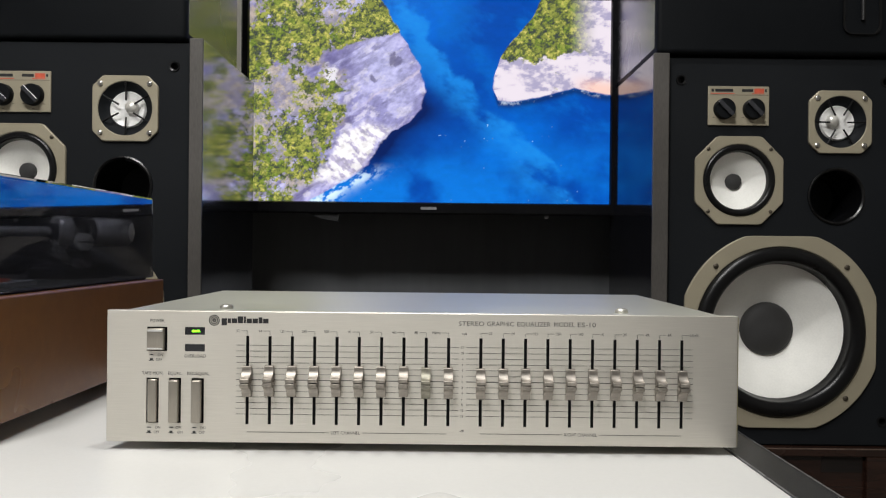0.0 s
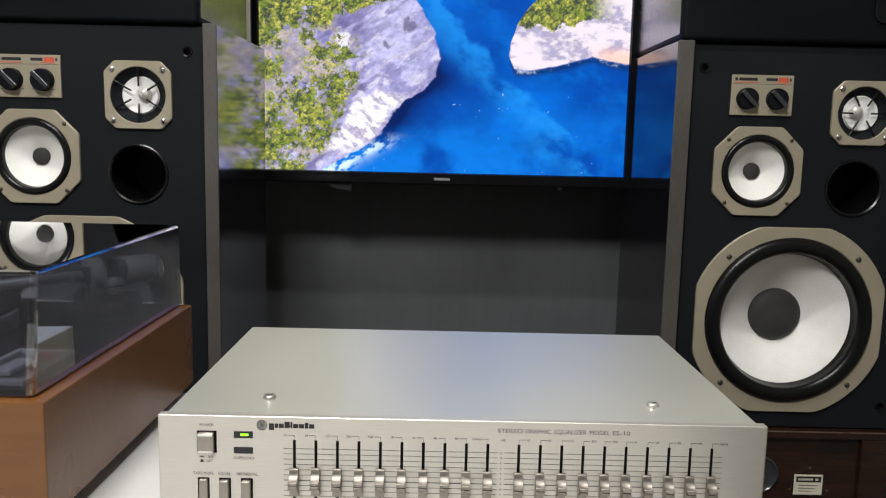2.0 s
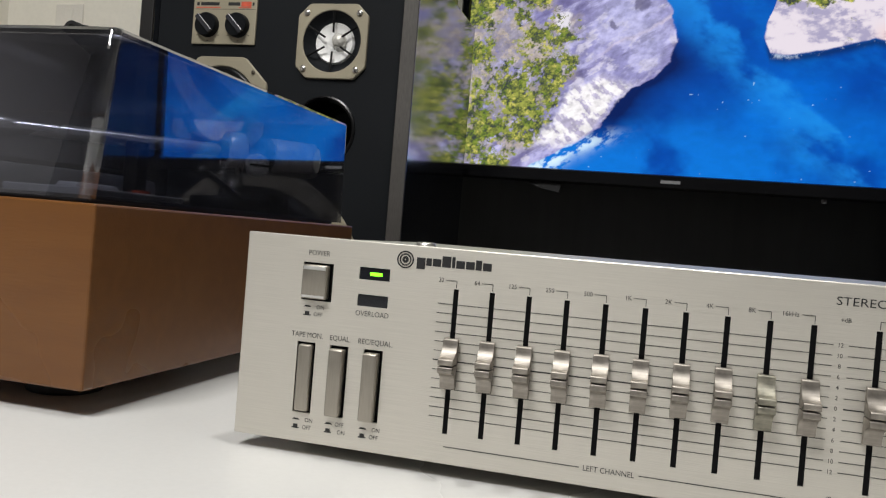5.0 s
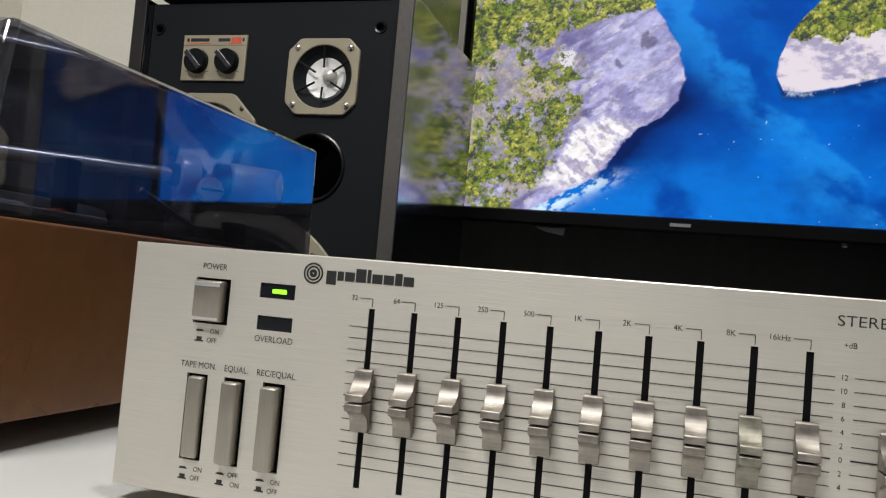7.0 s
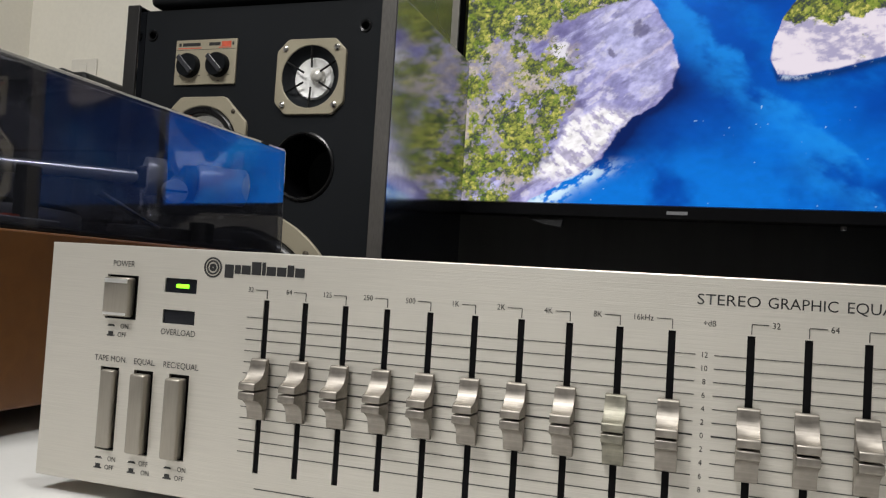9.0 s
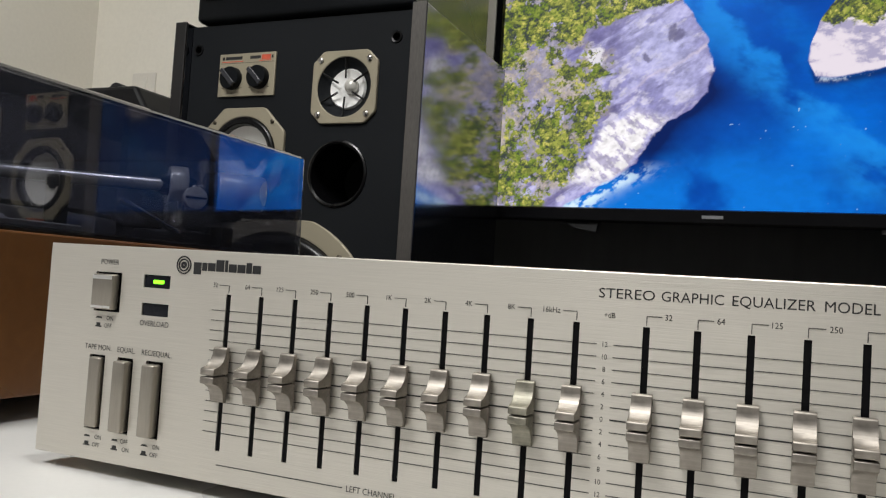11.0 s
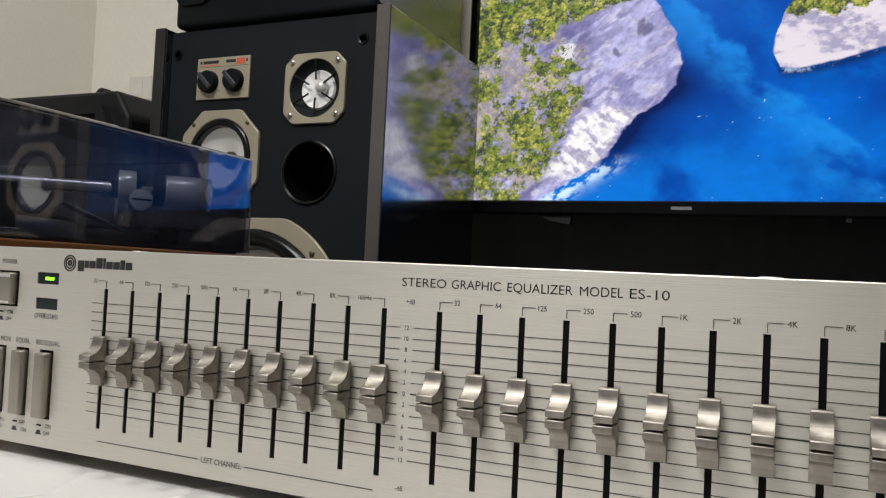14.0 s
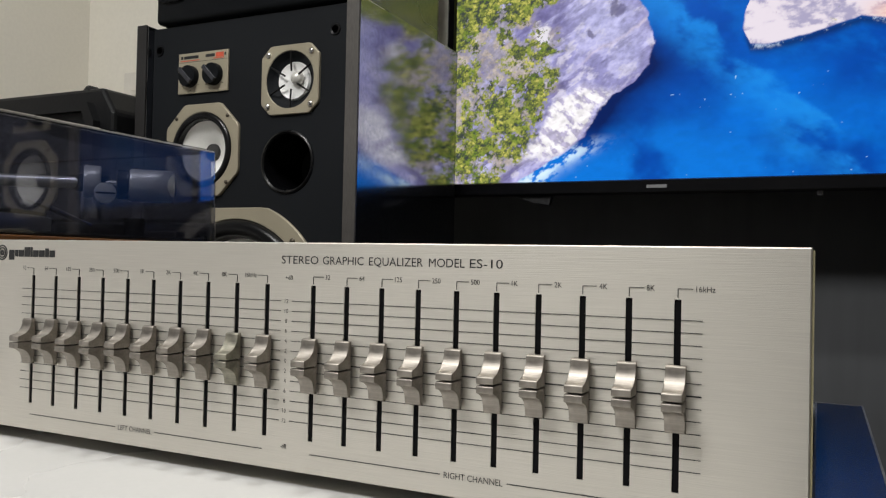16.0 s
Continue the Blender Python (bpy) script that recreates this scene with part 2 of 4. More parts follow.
def box(x0, x1, y0, y1, z0, z1, bevel=0.0, segments=2, bm=None):
    bm = bm or bmesh.new()
    m = Matrix.LocRotScale(((x0 + x1) / 2, (y0 + y1) / 2, (z0 + z1) / 2), None, (x1 - x0, y1 - y0, z1 - z0))
    made = bmesh.ops.create_cube(bm, size=1, matrix=m)["verts"]
    if bevel:
        edges = list({e for v in made for e in v.link_edges})
        bmesh.ops.bevel(bm, geom=edges, offset=bevel, segments=segments, affect="EDGES", profile=0.5)
    return bm


def rod(p, q, r0, r1=None, n=20, bevel=0.0, bm=None):
    bm = bm or bmesh.new()
    p, q = Vector(p), Vector(q)
    turn = (q - p).to_track_quat("Z", "Y").to_matrix().to_4x4()
    m = Matrix.Translation((p + q) / 2) @ turn
    made = bmesh.ops.create_cone(bm, cap_ends=True, segments=n, radius1=r0, radius2=r0 if r1 is None else r1, depth=(q - p).length, matrix=m)["verts"]
    if bevel:
        caps = [e for e in {e for v in made for e in v.link_edges} if any(len(f.verts) > 4 for f in e.link_faces)]
        bmesh.ops.bevel(bm, geom=caps, offset=bevel, segments=2, affect="EDGES", profile=0.5)
    return bm


def loft(rings, cap_first=False, cap_last=False, bm=None):
    bm = bm or bmesh.new()
    rows = [[bm.verts.new(p) for p in ring] for ring in rings]
    n = len(rows[0])
    for a, b in zip(rows, rows[1:]):
        for i in range(n):
            bm.faces.new((a[i], a[(i + 1) % n], b[(i + 1) % n], b[i]))
    if cap_first:
        bm.faces.new(rows[0])
    if cap_last:
        bm.faces.new(rows[-1])
    return bm


def ring(cx, cz, y, half, n=64, cut=9.0, clip=9.0, square=False):
    """A ring facing -y: a circle, or a square of that half width with its corners cut straight (cut) or round (clip)."""
    pts = []
    for i in range(n):
        a = 2 * math.pi * (i + 0.5) / n
        c, s = math.cos(a), math.sin(a)
        r = half if not square else min(half / max(abs(c), abs(s)), cut * half / (abs(c) + abs(s)), clip * half)
        pts.append((cx + r * c, y, cz + r * s))
    return pts


def lathe(cx, cz, profile, n=48, cap_last=False, bm=None):
    """Rings of (radius, y) about an axis along y."""
    return loft([ring(cx, cz, y, r, n) for r, y in profile], cap_last=cap_last, bm=bm)


def prism(points, axis, a, b, bevel=0.0):
    """A closed outline swept from a to b along x, y or z; the outline is in the two other axes, in order."""
    def at(u, v, w):
        return {"x": (w, u, v), "y": (u, w, v), "z": (u, v, w)}[axis]
    bm = loft([[at(u, v, a) for u, v in points], [at(u, v, b) for u, v in points]], True, True)
    if bevel:
        bmesh.ops.bevel(bm, geom=bm.edges[:], offset=bevel, segments=2, affect="EDGES", profile=0.5)
    return bm


def plate_with_holes(x0, x1, z0, z1, y0, y1, holes, chamfer):
    """An upright plate with rectangular openings through it, chamfered round its front."""
    xs = sorted({x0, x0 + chamfer, x1 - chamfer, x1, *(h[0] for h in holes), *(h[1] for h in holes)})
    zs = sorted({z0, z0 + chamfer, z1 - chamfer, z1, *(h[2] for h in holes), *(h[3] for h in holes)})
    bm = bmesh.new()
    outer = lambda x, z: x in (x0, x1) or z in (z0, z1)
    front = {(i, k): bm.verts.new((x, y0 + (chamfer if outer(x, z) else 0), z)) for i, x in enumerate(xs) for k, z in enumerate(zs)}
    back = {(i, k): bm.verts.new((x, y1, z)) for i, x in enumerate(xs) for k, z in enumerate(zs)}
    def solid(i, k):
        if not (0 <= i < len(xs) - 1 and 0 <= k < len(zs) - 1):
            return False
        x, z = (xs[i] + xs[i + 1]) / 2, (zs[k] + zs[k + 1]) / 2
        return not any(h[0] < x < h[1] and h[2] < z < h[3] for h in holes)
    for i in range(len(xs) - 1):
        for k in range(len(zs) - 1):
            if not solid(i, k):
                continue
            q = [(i, k), (i + 1, k), (i + 1, k + 1), (i, k + 1)]
            bm.faces.new([front[c] for c in q])
            bm.faces.new([back[c] for c in reversed(q)])
            for (di, dk), (a, b) in (((0, -1), (0, 1)), ((1, 0), (1, 2)), ((0, 1), (2, 3)), ((-1, 0), (3, 0))):
                if not solid(i + di, k + dk):
                    bm.faces.new((front[q[b]], front[q[a]], back[q[a]], back[q[b]]))
    loose = [v for v in bm.verts if not v.link_faces]
    bmesh.ops.delete(bm, geom=loose, context="VERTS")
    return bm


def sheet_with_round_holes(x0, x1, z0, z1, y0, y1, circles, n=48):
    """An upright board with round openings, each given as (x, z, radius)."""
    bm = bmesh.new()
    loops = [[(x0, y0, z0), (x1, y0, z0), (x1, y0, z1), (x0, y0, z1)]] + [ring(cx, cz, y0, r, n) for cx, cz, r in circles]
    edges, fronts = [], []
    for pts in loops:
        vs = [bm.verts.new(p) for p in pts]
        fronts.append(vs)
        edges += [bm.edges.new((vs[i], vs[(i + 1) % len(vs)])) for i in range(len(vs))]
    bmesh.ops.triangle_fill(bm, use_beauty=True, use_dissolve=False, edges=edges)
    for vs in fronts:
        rear = [bm.verts.new((v.co.x, y1, v.co.z)) for v in vs]
        for i in range(len(vs)):
            k = (i + 1) % len(vs)
            bm.faces.new((vs[i], vs[k], rear[k], rear[i]))
    return bm


def lettering(name, words, x, z, height, parent, mat, y=-0.00012, width=None, align="CENTER"):
    """Flat printed words facing -y; height is that of a capital letter."""
    cu = bpy.data.curves.new(name, "FONT")
    cu.body, cu.align_x, cu.resolution_u, cu.offset = words, "LEFT", 3, -0.002
    tmp = bpy.data.objects.new(name, cu)
    scene.collection.objects.link(tmp)
    me = bpy.data.meshes.new_from_object(tmp.evaluated_get(bpy.context.evaluated_depsgraph_get()))
    bpy.data.objects.remove(tmp)
    bpy.data.curves.remove(cu)
    xs = [v.co.x for v in me.vertices]
    lo, hi = min(xs), max(xs)
    k = height / 0.69
    kx = width / (hi - lo) if width else k * 0.9
    off = {"CENTER": -(lo + hi) / 2, "LEFT": -lo, "RIGHT": -hi}[align]
    for v in me.vertices:
        v.co = (x + (v.co.x + off) * kx, y, z + (v.co.y - 0.345) * k)
    me.name = name
    me.materials.clear()
    me.materials.append(mat)
    ob = new(name, me)
    ob.parent = parent
    return ob


def bars(name, spans, y, z0, z1, mat, parent, label=""):
    for a, b in spans:
        part(name, box(a, b, y - 0.0001, y + 0.0001, z0, z1), mat, parent, label)


# ---- the room ----
def structure(name, bm, mat, label, category):
    return tagged(part(name, bm, mat), label, category, kind="structure")


FLOOR, CEILING = -0.76, 1.9
structure("floor", box(-2.9, 1.6, -3.0, 1.3, FLOOR - 0.1, FLOOR), floor_tile, "brown floor of the listening room", "floor")
structure("ceiling", box(-2.9, 1.6, -3.0, 1.3, CEILING, CEILING + 0.1), ceiling_paint, "plain unseen ceiling, toned dark grey to cut bounced light", "ceiling")
structure("wall_north", box(-1.4, 1.6, 1.205, 1.3, FLOOR, CEILING), wall_paint, "warm white painted wall behind the television", "wall")
structure("wall_west", box(-1.42, -1.3, 0.3, 1.205, FLOOR, CEILING), wall_paint, "warm white painted side wall of the room", "wall")
# Invented unseen recess, added to set what the cover and panel reflect.
structure("wall_reflector", box(-2.8, -1.42, 0.3, 0.42, FLOOR, CEILING), reflector_paint, "added unseen pale grey wall that shapes reflections", "wall")
structure("wall_far_west", box(-2.92, -2.8, -3.0, 0.42, FLOOR, CEILING), reflector_paint, "added unseen pale grey wall that shapes reflections", "wall")
structure("wall_east", box(1.5, 1.62, -2.9, 1.205, FLOOR, CEILING), east_paint, "unseen dark beige side wall, toned to set the side fill", "wall")
structure("wall_south", box(-2.8, 1.6, -3.05, -2.9, FLOOR, CEILING), far_paint, "unseen taupe wall, kept dark to weaken reflections", "wall")
structure("wall_panel", box(-0.42, 1.45, 1.185, 1.205, FLOOR, 0.33, 0.002), panel_grey, "dark grey streaked board on the wall below the television", "wall panel")

switch = thing("wall_switch", (-1.13, 1.205, 0.515), "small white switch plate on the painted wall", "switch")
part("cover_plate", box(-0.036, 0.036, -0.006, 0, -0.03, 0.03, 0.003), switch_plastic, switch)
part("rocker", box(-0.01, 0.01, -0.008, -0.006, -0.018, 0.018, 0.001), switch_plastic, switch)

lamp = thing("ceiling_lamp", (LAMP_AT[0], LAMP_AT[1], CEILING), "square ceiling light panel with dark grey housing and glowing diffuser", "ceiling lamp")
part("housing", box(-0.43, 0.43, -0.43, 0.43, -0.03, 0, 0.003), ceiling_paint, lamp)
part("diffuser", box(-0.41, 0.41, -0.41, 0.41, -0.035, -0.0305), lamp_glass, lamp, "glowing diffuser")

downlight = thing("downlight", (SPOT_AT[0], SPOT_AT[1], CEILING), "small round recessed ceiling downlight with a dark grey rim", "ceiling lamp")
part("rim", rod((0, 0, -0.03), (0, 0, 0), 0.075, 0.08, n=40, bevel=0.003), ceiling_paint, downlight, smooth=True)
part("diffuser", rod((0, 0, -0.034), (0, 0, -0.0305), 0.06, n=40), lamp_glass, downlight, "glowing diffuser")

# ---- table ----
TOP = -0.006
table = thing("table", (0, 0, FLOOR), "white laminate table with a black edge band", "table")
h = TOP - FLOOR
part("tabletop", box(-0.95, 0.43, -0.75, 0.335, h - 0.028, h, 0.0015), white_laminate, table)
part("edge_band", box(0.4303, 0.459, -0.75, 0.335, h - 0.028, h, 0.0009), table_edge, table, "black textured edge band")
for wx in (0.4308, 0.4583):
    part("worn_edge", box(wx - 0.0005, wx + 0.0005, -0.75, 0.335, h - 0.001, h + 0.0003), band_wear, table, "scuffed grey edge of the band")
part("worn_edge", box(0.4303, 0.459, 0.3346, 0.3356, h - 0.001, h + 0.0003), band_wear, table, "scuffed grey edge of the band")
for lx in (-0.9, 0.37):
    for ly in (-0.7, 0.28):
        part("leg", box(lx - 0.022, lx + 0.022, ly - 0.022, ly + 0.022, 0, h - 0.028, 0.002), white_laminate, table)

# ---- graphic equalizer ----
W, H, D = 0.43, 0.0895, 0.272
eq = thing("graphic_equalizer", (0, 0, 0), "silver stereo graphic equalizer with twenty metal sliders on the table", "equalizer")
PITCH = 0.01522
SLIDERS = [0.096 + i * PITCH for i in range(10)] + [0.255 + i * PITCH for i in range(10)]
SLOT_LOW, SLOT_HIGH, SLOT_HALF = 0.0125, 0.0728, 0.00108
slot_holes = [(x - SLOT_HALF, x + SLOT_HALF, SLOT_LOW, SLOT_HIGH) for x in SLIDERS]
POWER_HOLE = (0.0272, 0.0412, 0.0618, 0.0783)
LONG_HOLES = [(0.0272, 0.0356, 0.0128, 0.0436), (0.0424, 0.0508, 0.0128, 0.0436), (0.0578, 0.0664, 0.0128, 0.0436)]
WINDOWS = [(0.0531, 0.0668, 0.0731, 0.0784), (0.0531, 0.0668, 0.0617, 0.0668)]
part("front_panel", plate_with_holes(0, W, 0, H, 0, 0.007, slot_holes + [POWER_HOLE] + LONG_HOLES + WINDOWS, 0.0004), brushed_silver, eq, "brushed champagne aluminium front panel")
part("edge_trim", box(W + 0.00005, W + 0.0007, 0.0008, 0.0068, 0.0008, H - 0.0008), gold_edge, eq, "olive gold panel edge")
shell = box(0.0025, W - 0.0025, 0.0071, D, 0.003, H - 0.0018, 0.0012)
part("top_cover", shell, cover_paint, eq, "satin silver grey sheet metal cover")
for x in (0.03, W - 0.03):
    for y in (0.04, D - 0.03):
        part("foot", rod((x, y, TOP), (x, y, 0.003), 0.011, 0.012, bevel=0.001), rubber, eq)
for x in (0.069, 0.3605):
    s = rod((x, 0.045, H - 0.0018), (x, 0.045, H + 0.0012), 0.0052, 0.0042, n=24, bevel=0.0008)
    scr = part("cover_screw", s, dull_screw, eq, "domed steel screw", smooth=True)
    part("screw_slot", box(x - 0.003, x + 0.003, 0.0446, 0.0454, H + 0.0011, H + 0.0013), black_hole, scr)

# sliders
slot_mesh = None
for x in SLIDERS:
    if slot_mesh is None:
        first = part("slot_lining", box(-SLOT_HALF, SLOT_HALF, 0.0005, 0.0069, SLOT_LOW, SLOT_HIGH), black_hole, eq)
        slot_mesh, first.location = first.data, (x, 0, 0)
    else:
        o = new("slot_lining", slot_mesh)
        o.parent, o.location = eq, (x, 0, 0)


def knob_half(up):
    """One scooped half of a slider knob: thin at its end, standing out at the middle."""
    side = [(-0.0008, 0.0003), (-0.0093, 0.0003), (-0.0096, 0.0006), (-0.0096, 0.0025), (-0.0093, 0.0029)]
    for k in range(1, 11):
        a = k / 10 * math.pi / 2
        side.append((-0.0093 + 0.0064 * math.sin(a) ** 0.85, 0.0029 + 0.0071 * (1 - math.cos(a))))
    side += [(-0.0027, 0.0102), (-0.0022, 0.0105), (-0.0008, 0.0105)]
    if not up:
        side = [(y, -z) for y, z in side]
    return prism(side, "x", -0.0031, 0.0031, 0.00018)


up_half = part("upper_half", knob_half(True), knob_metal, eq, smooth=True)
low_half = part("lower_half", knob_half(False), knob_metal, eq, smooth=True)
stem = part("stem", box(-0.0008, 0.0008, -0.0012, 0.0046, -0.006, 0.006), black_hole, eq)
meshes = (up_half.data, low_half.data, stem.data)
tarnished = [me.copy() for me in meshes[:2]]
for me in tarnished:
    me.materials[0] = knob_tarnish
for o in (up_half, low_half, stem):
    bpy.data.objects.remove(o)
LIFT = [0.0, 0.0004, 0.0003, 0.0004, 0.0006, 0.0005, 0.0006, 0.0009, 0.0001, 0.0002, -0.0001, 0.0, 0.0001, 0.0, 0.0001, 0.0, 0.0001, -0.0001, 0.0, -0.0001]
for i, (x, dz) in enumerate(zip(SLIDERS, LIFT)):
    z = 0.042 + dz
    halves = tarnished if i == 8 else meshes
    stem_ob = new("slider", meshes[2])
    stem_ob.parent, stem_ob.location = eq, (x, 0, z)
    for nm, me in (("upper_half", halves[0]), ("lower_half", halves[1])):
        o = new(nm, me)
        o.parent = stem_ob
        tagged(o, "scooped nickel slider half with green tarnish" if i == 8 else "scooped worn nickel slider half")

# scale lines and numbers
for k in range(13):
    z = 0.0664 - k * 0.00391
    half = 0.00022 if k == 6 else 0.000105
    for a, b, xs in ((0.0885, 0.2399, SLIDERS[:10]), (0.2451, 0.3995, SLIDERS[10:])):
        cuts = [a] + [c for x in xs for c in (x - SLOT_HALF, x + SLOT_HALF)] + [b]
        for c0, c1 in zip(cuts[::2], cuts[1::2]):
            bars("scale_line", [(c0, c1)], -0.00012, z - half, z + half, ink if k == 6 else grey_ink, eq)
    lettering("scale_number", str(abs(12 - 2 * k)), 0.2425, z, 0.0016, eq, grey_ink)
lettering("scale_unit", "+dB", 0.2435, 0.0757, 0.0017, eq, grey_ink)
lettering("scale_unit", "-dB", 0.2424, 0.0095, 0.0017, eq, grey_ink)
BANDS = ["32", "64", "125", "250", "500", "1K", "2K", "4K", "8K", "16kHz"]
for i, x in enumerate(SLIDERS):
    side = -1 if i < 10 else 1
    bm = box(min(x, x + side * 0.0046), max(x, x + side * 0.0046), -0.0002, 0, 0.0761, 0.0763)
    box(x - 0.0001, x + 0.0001, -0.0002, 0, 0.0733, 0.0761, bm=bm)
    part("band_pointer", bm, grey_ink, eq)
    lettering("band_number", BANDS[i % 10], x + side * 0.0055, 0.0762, 0.0018, eq, grey_ink, align="RIGHT" if side < 0 else "LEFT")
for words, x0, x1 in (("STEREO", 0.2397, 0.2571), ("GRAPHIC", 0.2591, 0.2773), ("EQUALIZER", 0.2797, 0.3023), ("MODEL", 0.3047, 0.3188), ("ES-10", 0.3208, 0.3332)):
    lettering("title", words, x0, 0.0827, 0.0031, eq, ink, width=x1 - x0, align="LEFT")
for words, x, a, b, z, gap in (("LEFT CHANNEL", 0.1633, 0.096, 0.232, 0.0073, 0.0116), ("RIGHT CHANNEL", 0.3235, 0.255, 0.392, 0.0076, 0.0127)):
    lettering("channel_name", words, x, z, 0.0022, eq, grey_ink)
    bars("channel_line", [(a, x - gap), (x + gap, b)], -0.00012, z - 0.00013, z + 0.00013, grey_ink, eq)
for words, x, z, hgt in (("POWER", 0.0343, 0.0826, 0.0022), ("OVERLOAD", 0.0602, 0.0587, 0.0022), ("TAPE MON.", 0.0314, 0.0468, 0.0022), ("EQUAL.", 0.0468, 0.0468, 0.0022), ("REC/EQUAL.", 0.0628, 0.0468, 0.0022)):
    lettering("button_name", words, x, z, hgt, eq, grey_ink)
for x, z, first_word, second in ((0.0305, 0.0592, "ON", "OFF"), (0.0292, 0.0098, "ON", "OFF"), (0.0443, 0.0098, "OFF", "ON"), (0.06, 0.0098, "ON", "OFF")):
    part("state_mark", prism([(x - 0.0017, z - 0.0003), (x + 0.0017, z - 0.0003), (x + 0.001, z + 0.0004), (x - 0.001, z + 0.0004)], "y", -0.0002, 0), grey_ink, eq)
    lettering("state_word", first_word, x + 0.006 - (0.0009 if len(first_word) > 2 else 0), z, 0.0018, eq, grey_ink)
    part("state_mark", prism([(x - 0.0017, z - 0.004), (x + 0.0017, z - 0.004), (x + 0.0017, z - 0.0035), (x + 0.001, z - 0.0035), (x + 0.001, z - 0.0022), (x - 0.001, z - 0.0022), (x - 0.001, z - 0.0035), (x - 0.0017, z - 0.0035)], "y", -0.0002, 0), grey_ink, eq)
    lettering("state_word", second, x + 0.0052 + (0.0009 if len(second) < 3 else 0), z - 0.0032, 0.0018, eq, grey_ink)

# maker's mark as plain shapes: ringed disc and a row of rounded blocks
bm = bmesh.new()
for r0, r1 in ((0.0037, 0.0031), (0.0026, 0.002), (0.0014, 0.0003)):
    lathe(0.0731, 0.0832, [(r0, 0), (r0, -0.0002), (r1, -0.0002), (r1, 0)], 40, bm=bm)
part("maker_disc", bm, ink, eq)
bx = 0.0781
for wide, low, high in ((0.0037, -0.0016, 0.0032), (0.0024, 0, 0.0032), (0.0036, 0, 0.0032), (0.0038, 0, 0.0046), (0.0014, 0, 0.0046), (0.0037, 0, 0.0032), (0.0037, 0, 0.0032), (0.0026, 0, 0.0041), (0.0037, 0, 0.0032)):
    part("maker_block", box(bx, bx + wide, -0.0002, 0, 0.0814 + low, 0.0814 + high, 0.00009), ink, eq)
    bx += wide + 0.00042

# windows, lamp, buttons
for x0, x1, z0, z1 in WINDOWS:
    part("display_window", box(x0, x1, 0.0006, 0.006, z0, z1), window_black, eq, "black display window")
part("power_led", box(0.0578, 0.0633, 0.0002, 0.0006, 0.0749, 0.0764, 0.0002), led_green, eq, "lit green indicator")
for x0, x1, z0, z1 in [POWER_HOLE] + LONG_HOLES:
    part("button_well", box(x0, x1, 0.0012, 0.0069, z0, z1), black_hole, eq)


def push_button(x0, x1, z0, z1, out):
    return part("push_button", box(x0, x1, -out, 0.0012, z0, z1, 0.0009, 3), button_metal, eq, "satin metal push button", smooth=True)


pb = push_button(0.0281, 0.0395, 0.0628, 0.0774, 0.0032)
part("bright_edge", box(0.0287, 0.0389, -0.0034, -0.0031, 0.0753, 0.0769), bright_arm, pb)
part("bright_edge", box(0.0287, 0.0389, -0.0034, -0.0031, 0.0633, 0.0643), bright_arm, pb)
push_button(0.0284, 0.0346, 0.0137, 0.0427, 0.002)
push_button(0.0431, 0.0496, 0.0135, 0.0424, 0.0036)
push_button(0.0586, 0.0651, 0.0135, 0.0424, 0.004)

# ---- turntable ----
tt = thing("turntable", (-0.08, 0, TOP), "walnut turntable with a smoked acrylic dust cover on the table", "turntable")
TW, TD, B0, B1 = 0.445, 0.335, 0.013, 0.102
base = part("plinth", box(-TW, 0, 0, TD, B0, B1, 0.0012), walnut, tt, "walnut veneered plinth")
part("deck", box(-TW + 0.014, -0.014, 0.014, TD - 0.014, B1, B1 + 0.004, 0.001), deck_black, tt, "black deck plate")
for x in (-TW + 0.05, -0.05):
    for y in (0.05, TD - 0.05):
        part("foot", rod((x, y, 0), (x, y, B0), 0.02, 0.022, bevel=0.002), rubber, tt)
PC = (-0.265, 0.165)
part("platter", rod((*PC, B1 + 0.006), (*PC, B1 + 0.022), 0.15, n=72, bevel=0.002), platter_metal, tt, "cast metal platter", smooth=True)
part("mat", rod((*PC, B1 + 0.022), (*PC, B1 + 0.026), 0.146, n=72, bevel=0.001), rubber, tt, "black rubber mat")
part("spindle", rod((*PC, B1 + 0.024), (*PC, B1 + 0.036), 0.0035, 0.003, bevel=0.001), chrome, tt)
PV = Vector((-0.067, 0.24, B1))
AZ = B1 + 0.05
part("arm_base", rod(PV, PV + Vector((0, 0, 0.014)), 0.03, n=36, bevel=0.002), deck_black, tt, smooth=True)
part("arm_post", rod(PV + Vector((0, 0, 0.014)), PV + Vector((0, 0, 0.052)), 0.009, bevel=0.001), chrome, tt, smooth=True)
along = Vector((-0.143, -0.16, 0)).normalized()
mid = Vector((PV.x, PV.y, AZ))
part("gimbal_ring", rod(mid + along * 0.007, mid - along * 0.007, 0.0155, n=40, bevel=0.0015), satin_silver, tt, "bright bearing collar", smooth=True)
part("bearing_housing", box(PV.x - 0.01, PV.x + 0.01, PV.y - 0.012, PV.y + 0.012, AZ - 0.008, AZ + 0.008, 0.003), deck_black, tt)
tip = Vector((-0.21, 0.08, B1 + 0.047))
part("tonearm_tube", rod((PV.x, PV.y, AZ), tip, 0.005, n=20), bright_arm, tt, "straight chrome tonearm tube", smooth=True)
part("arm_collar", rod((-0.183, 0.1105, B1 + 0.0475), (-0.169, 0.126, B1 + 0.0477), 0.0072, n=24, bevel=0.001), bright_arm, tt, "bright arm collar", smooth=True)
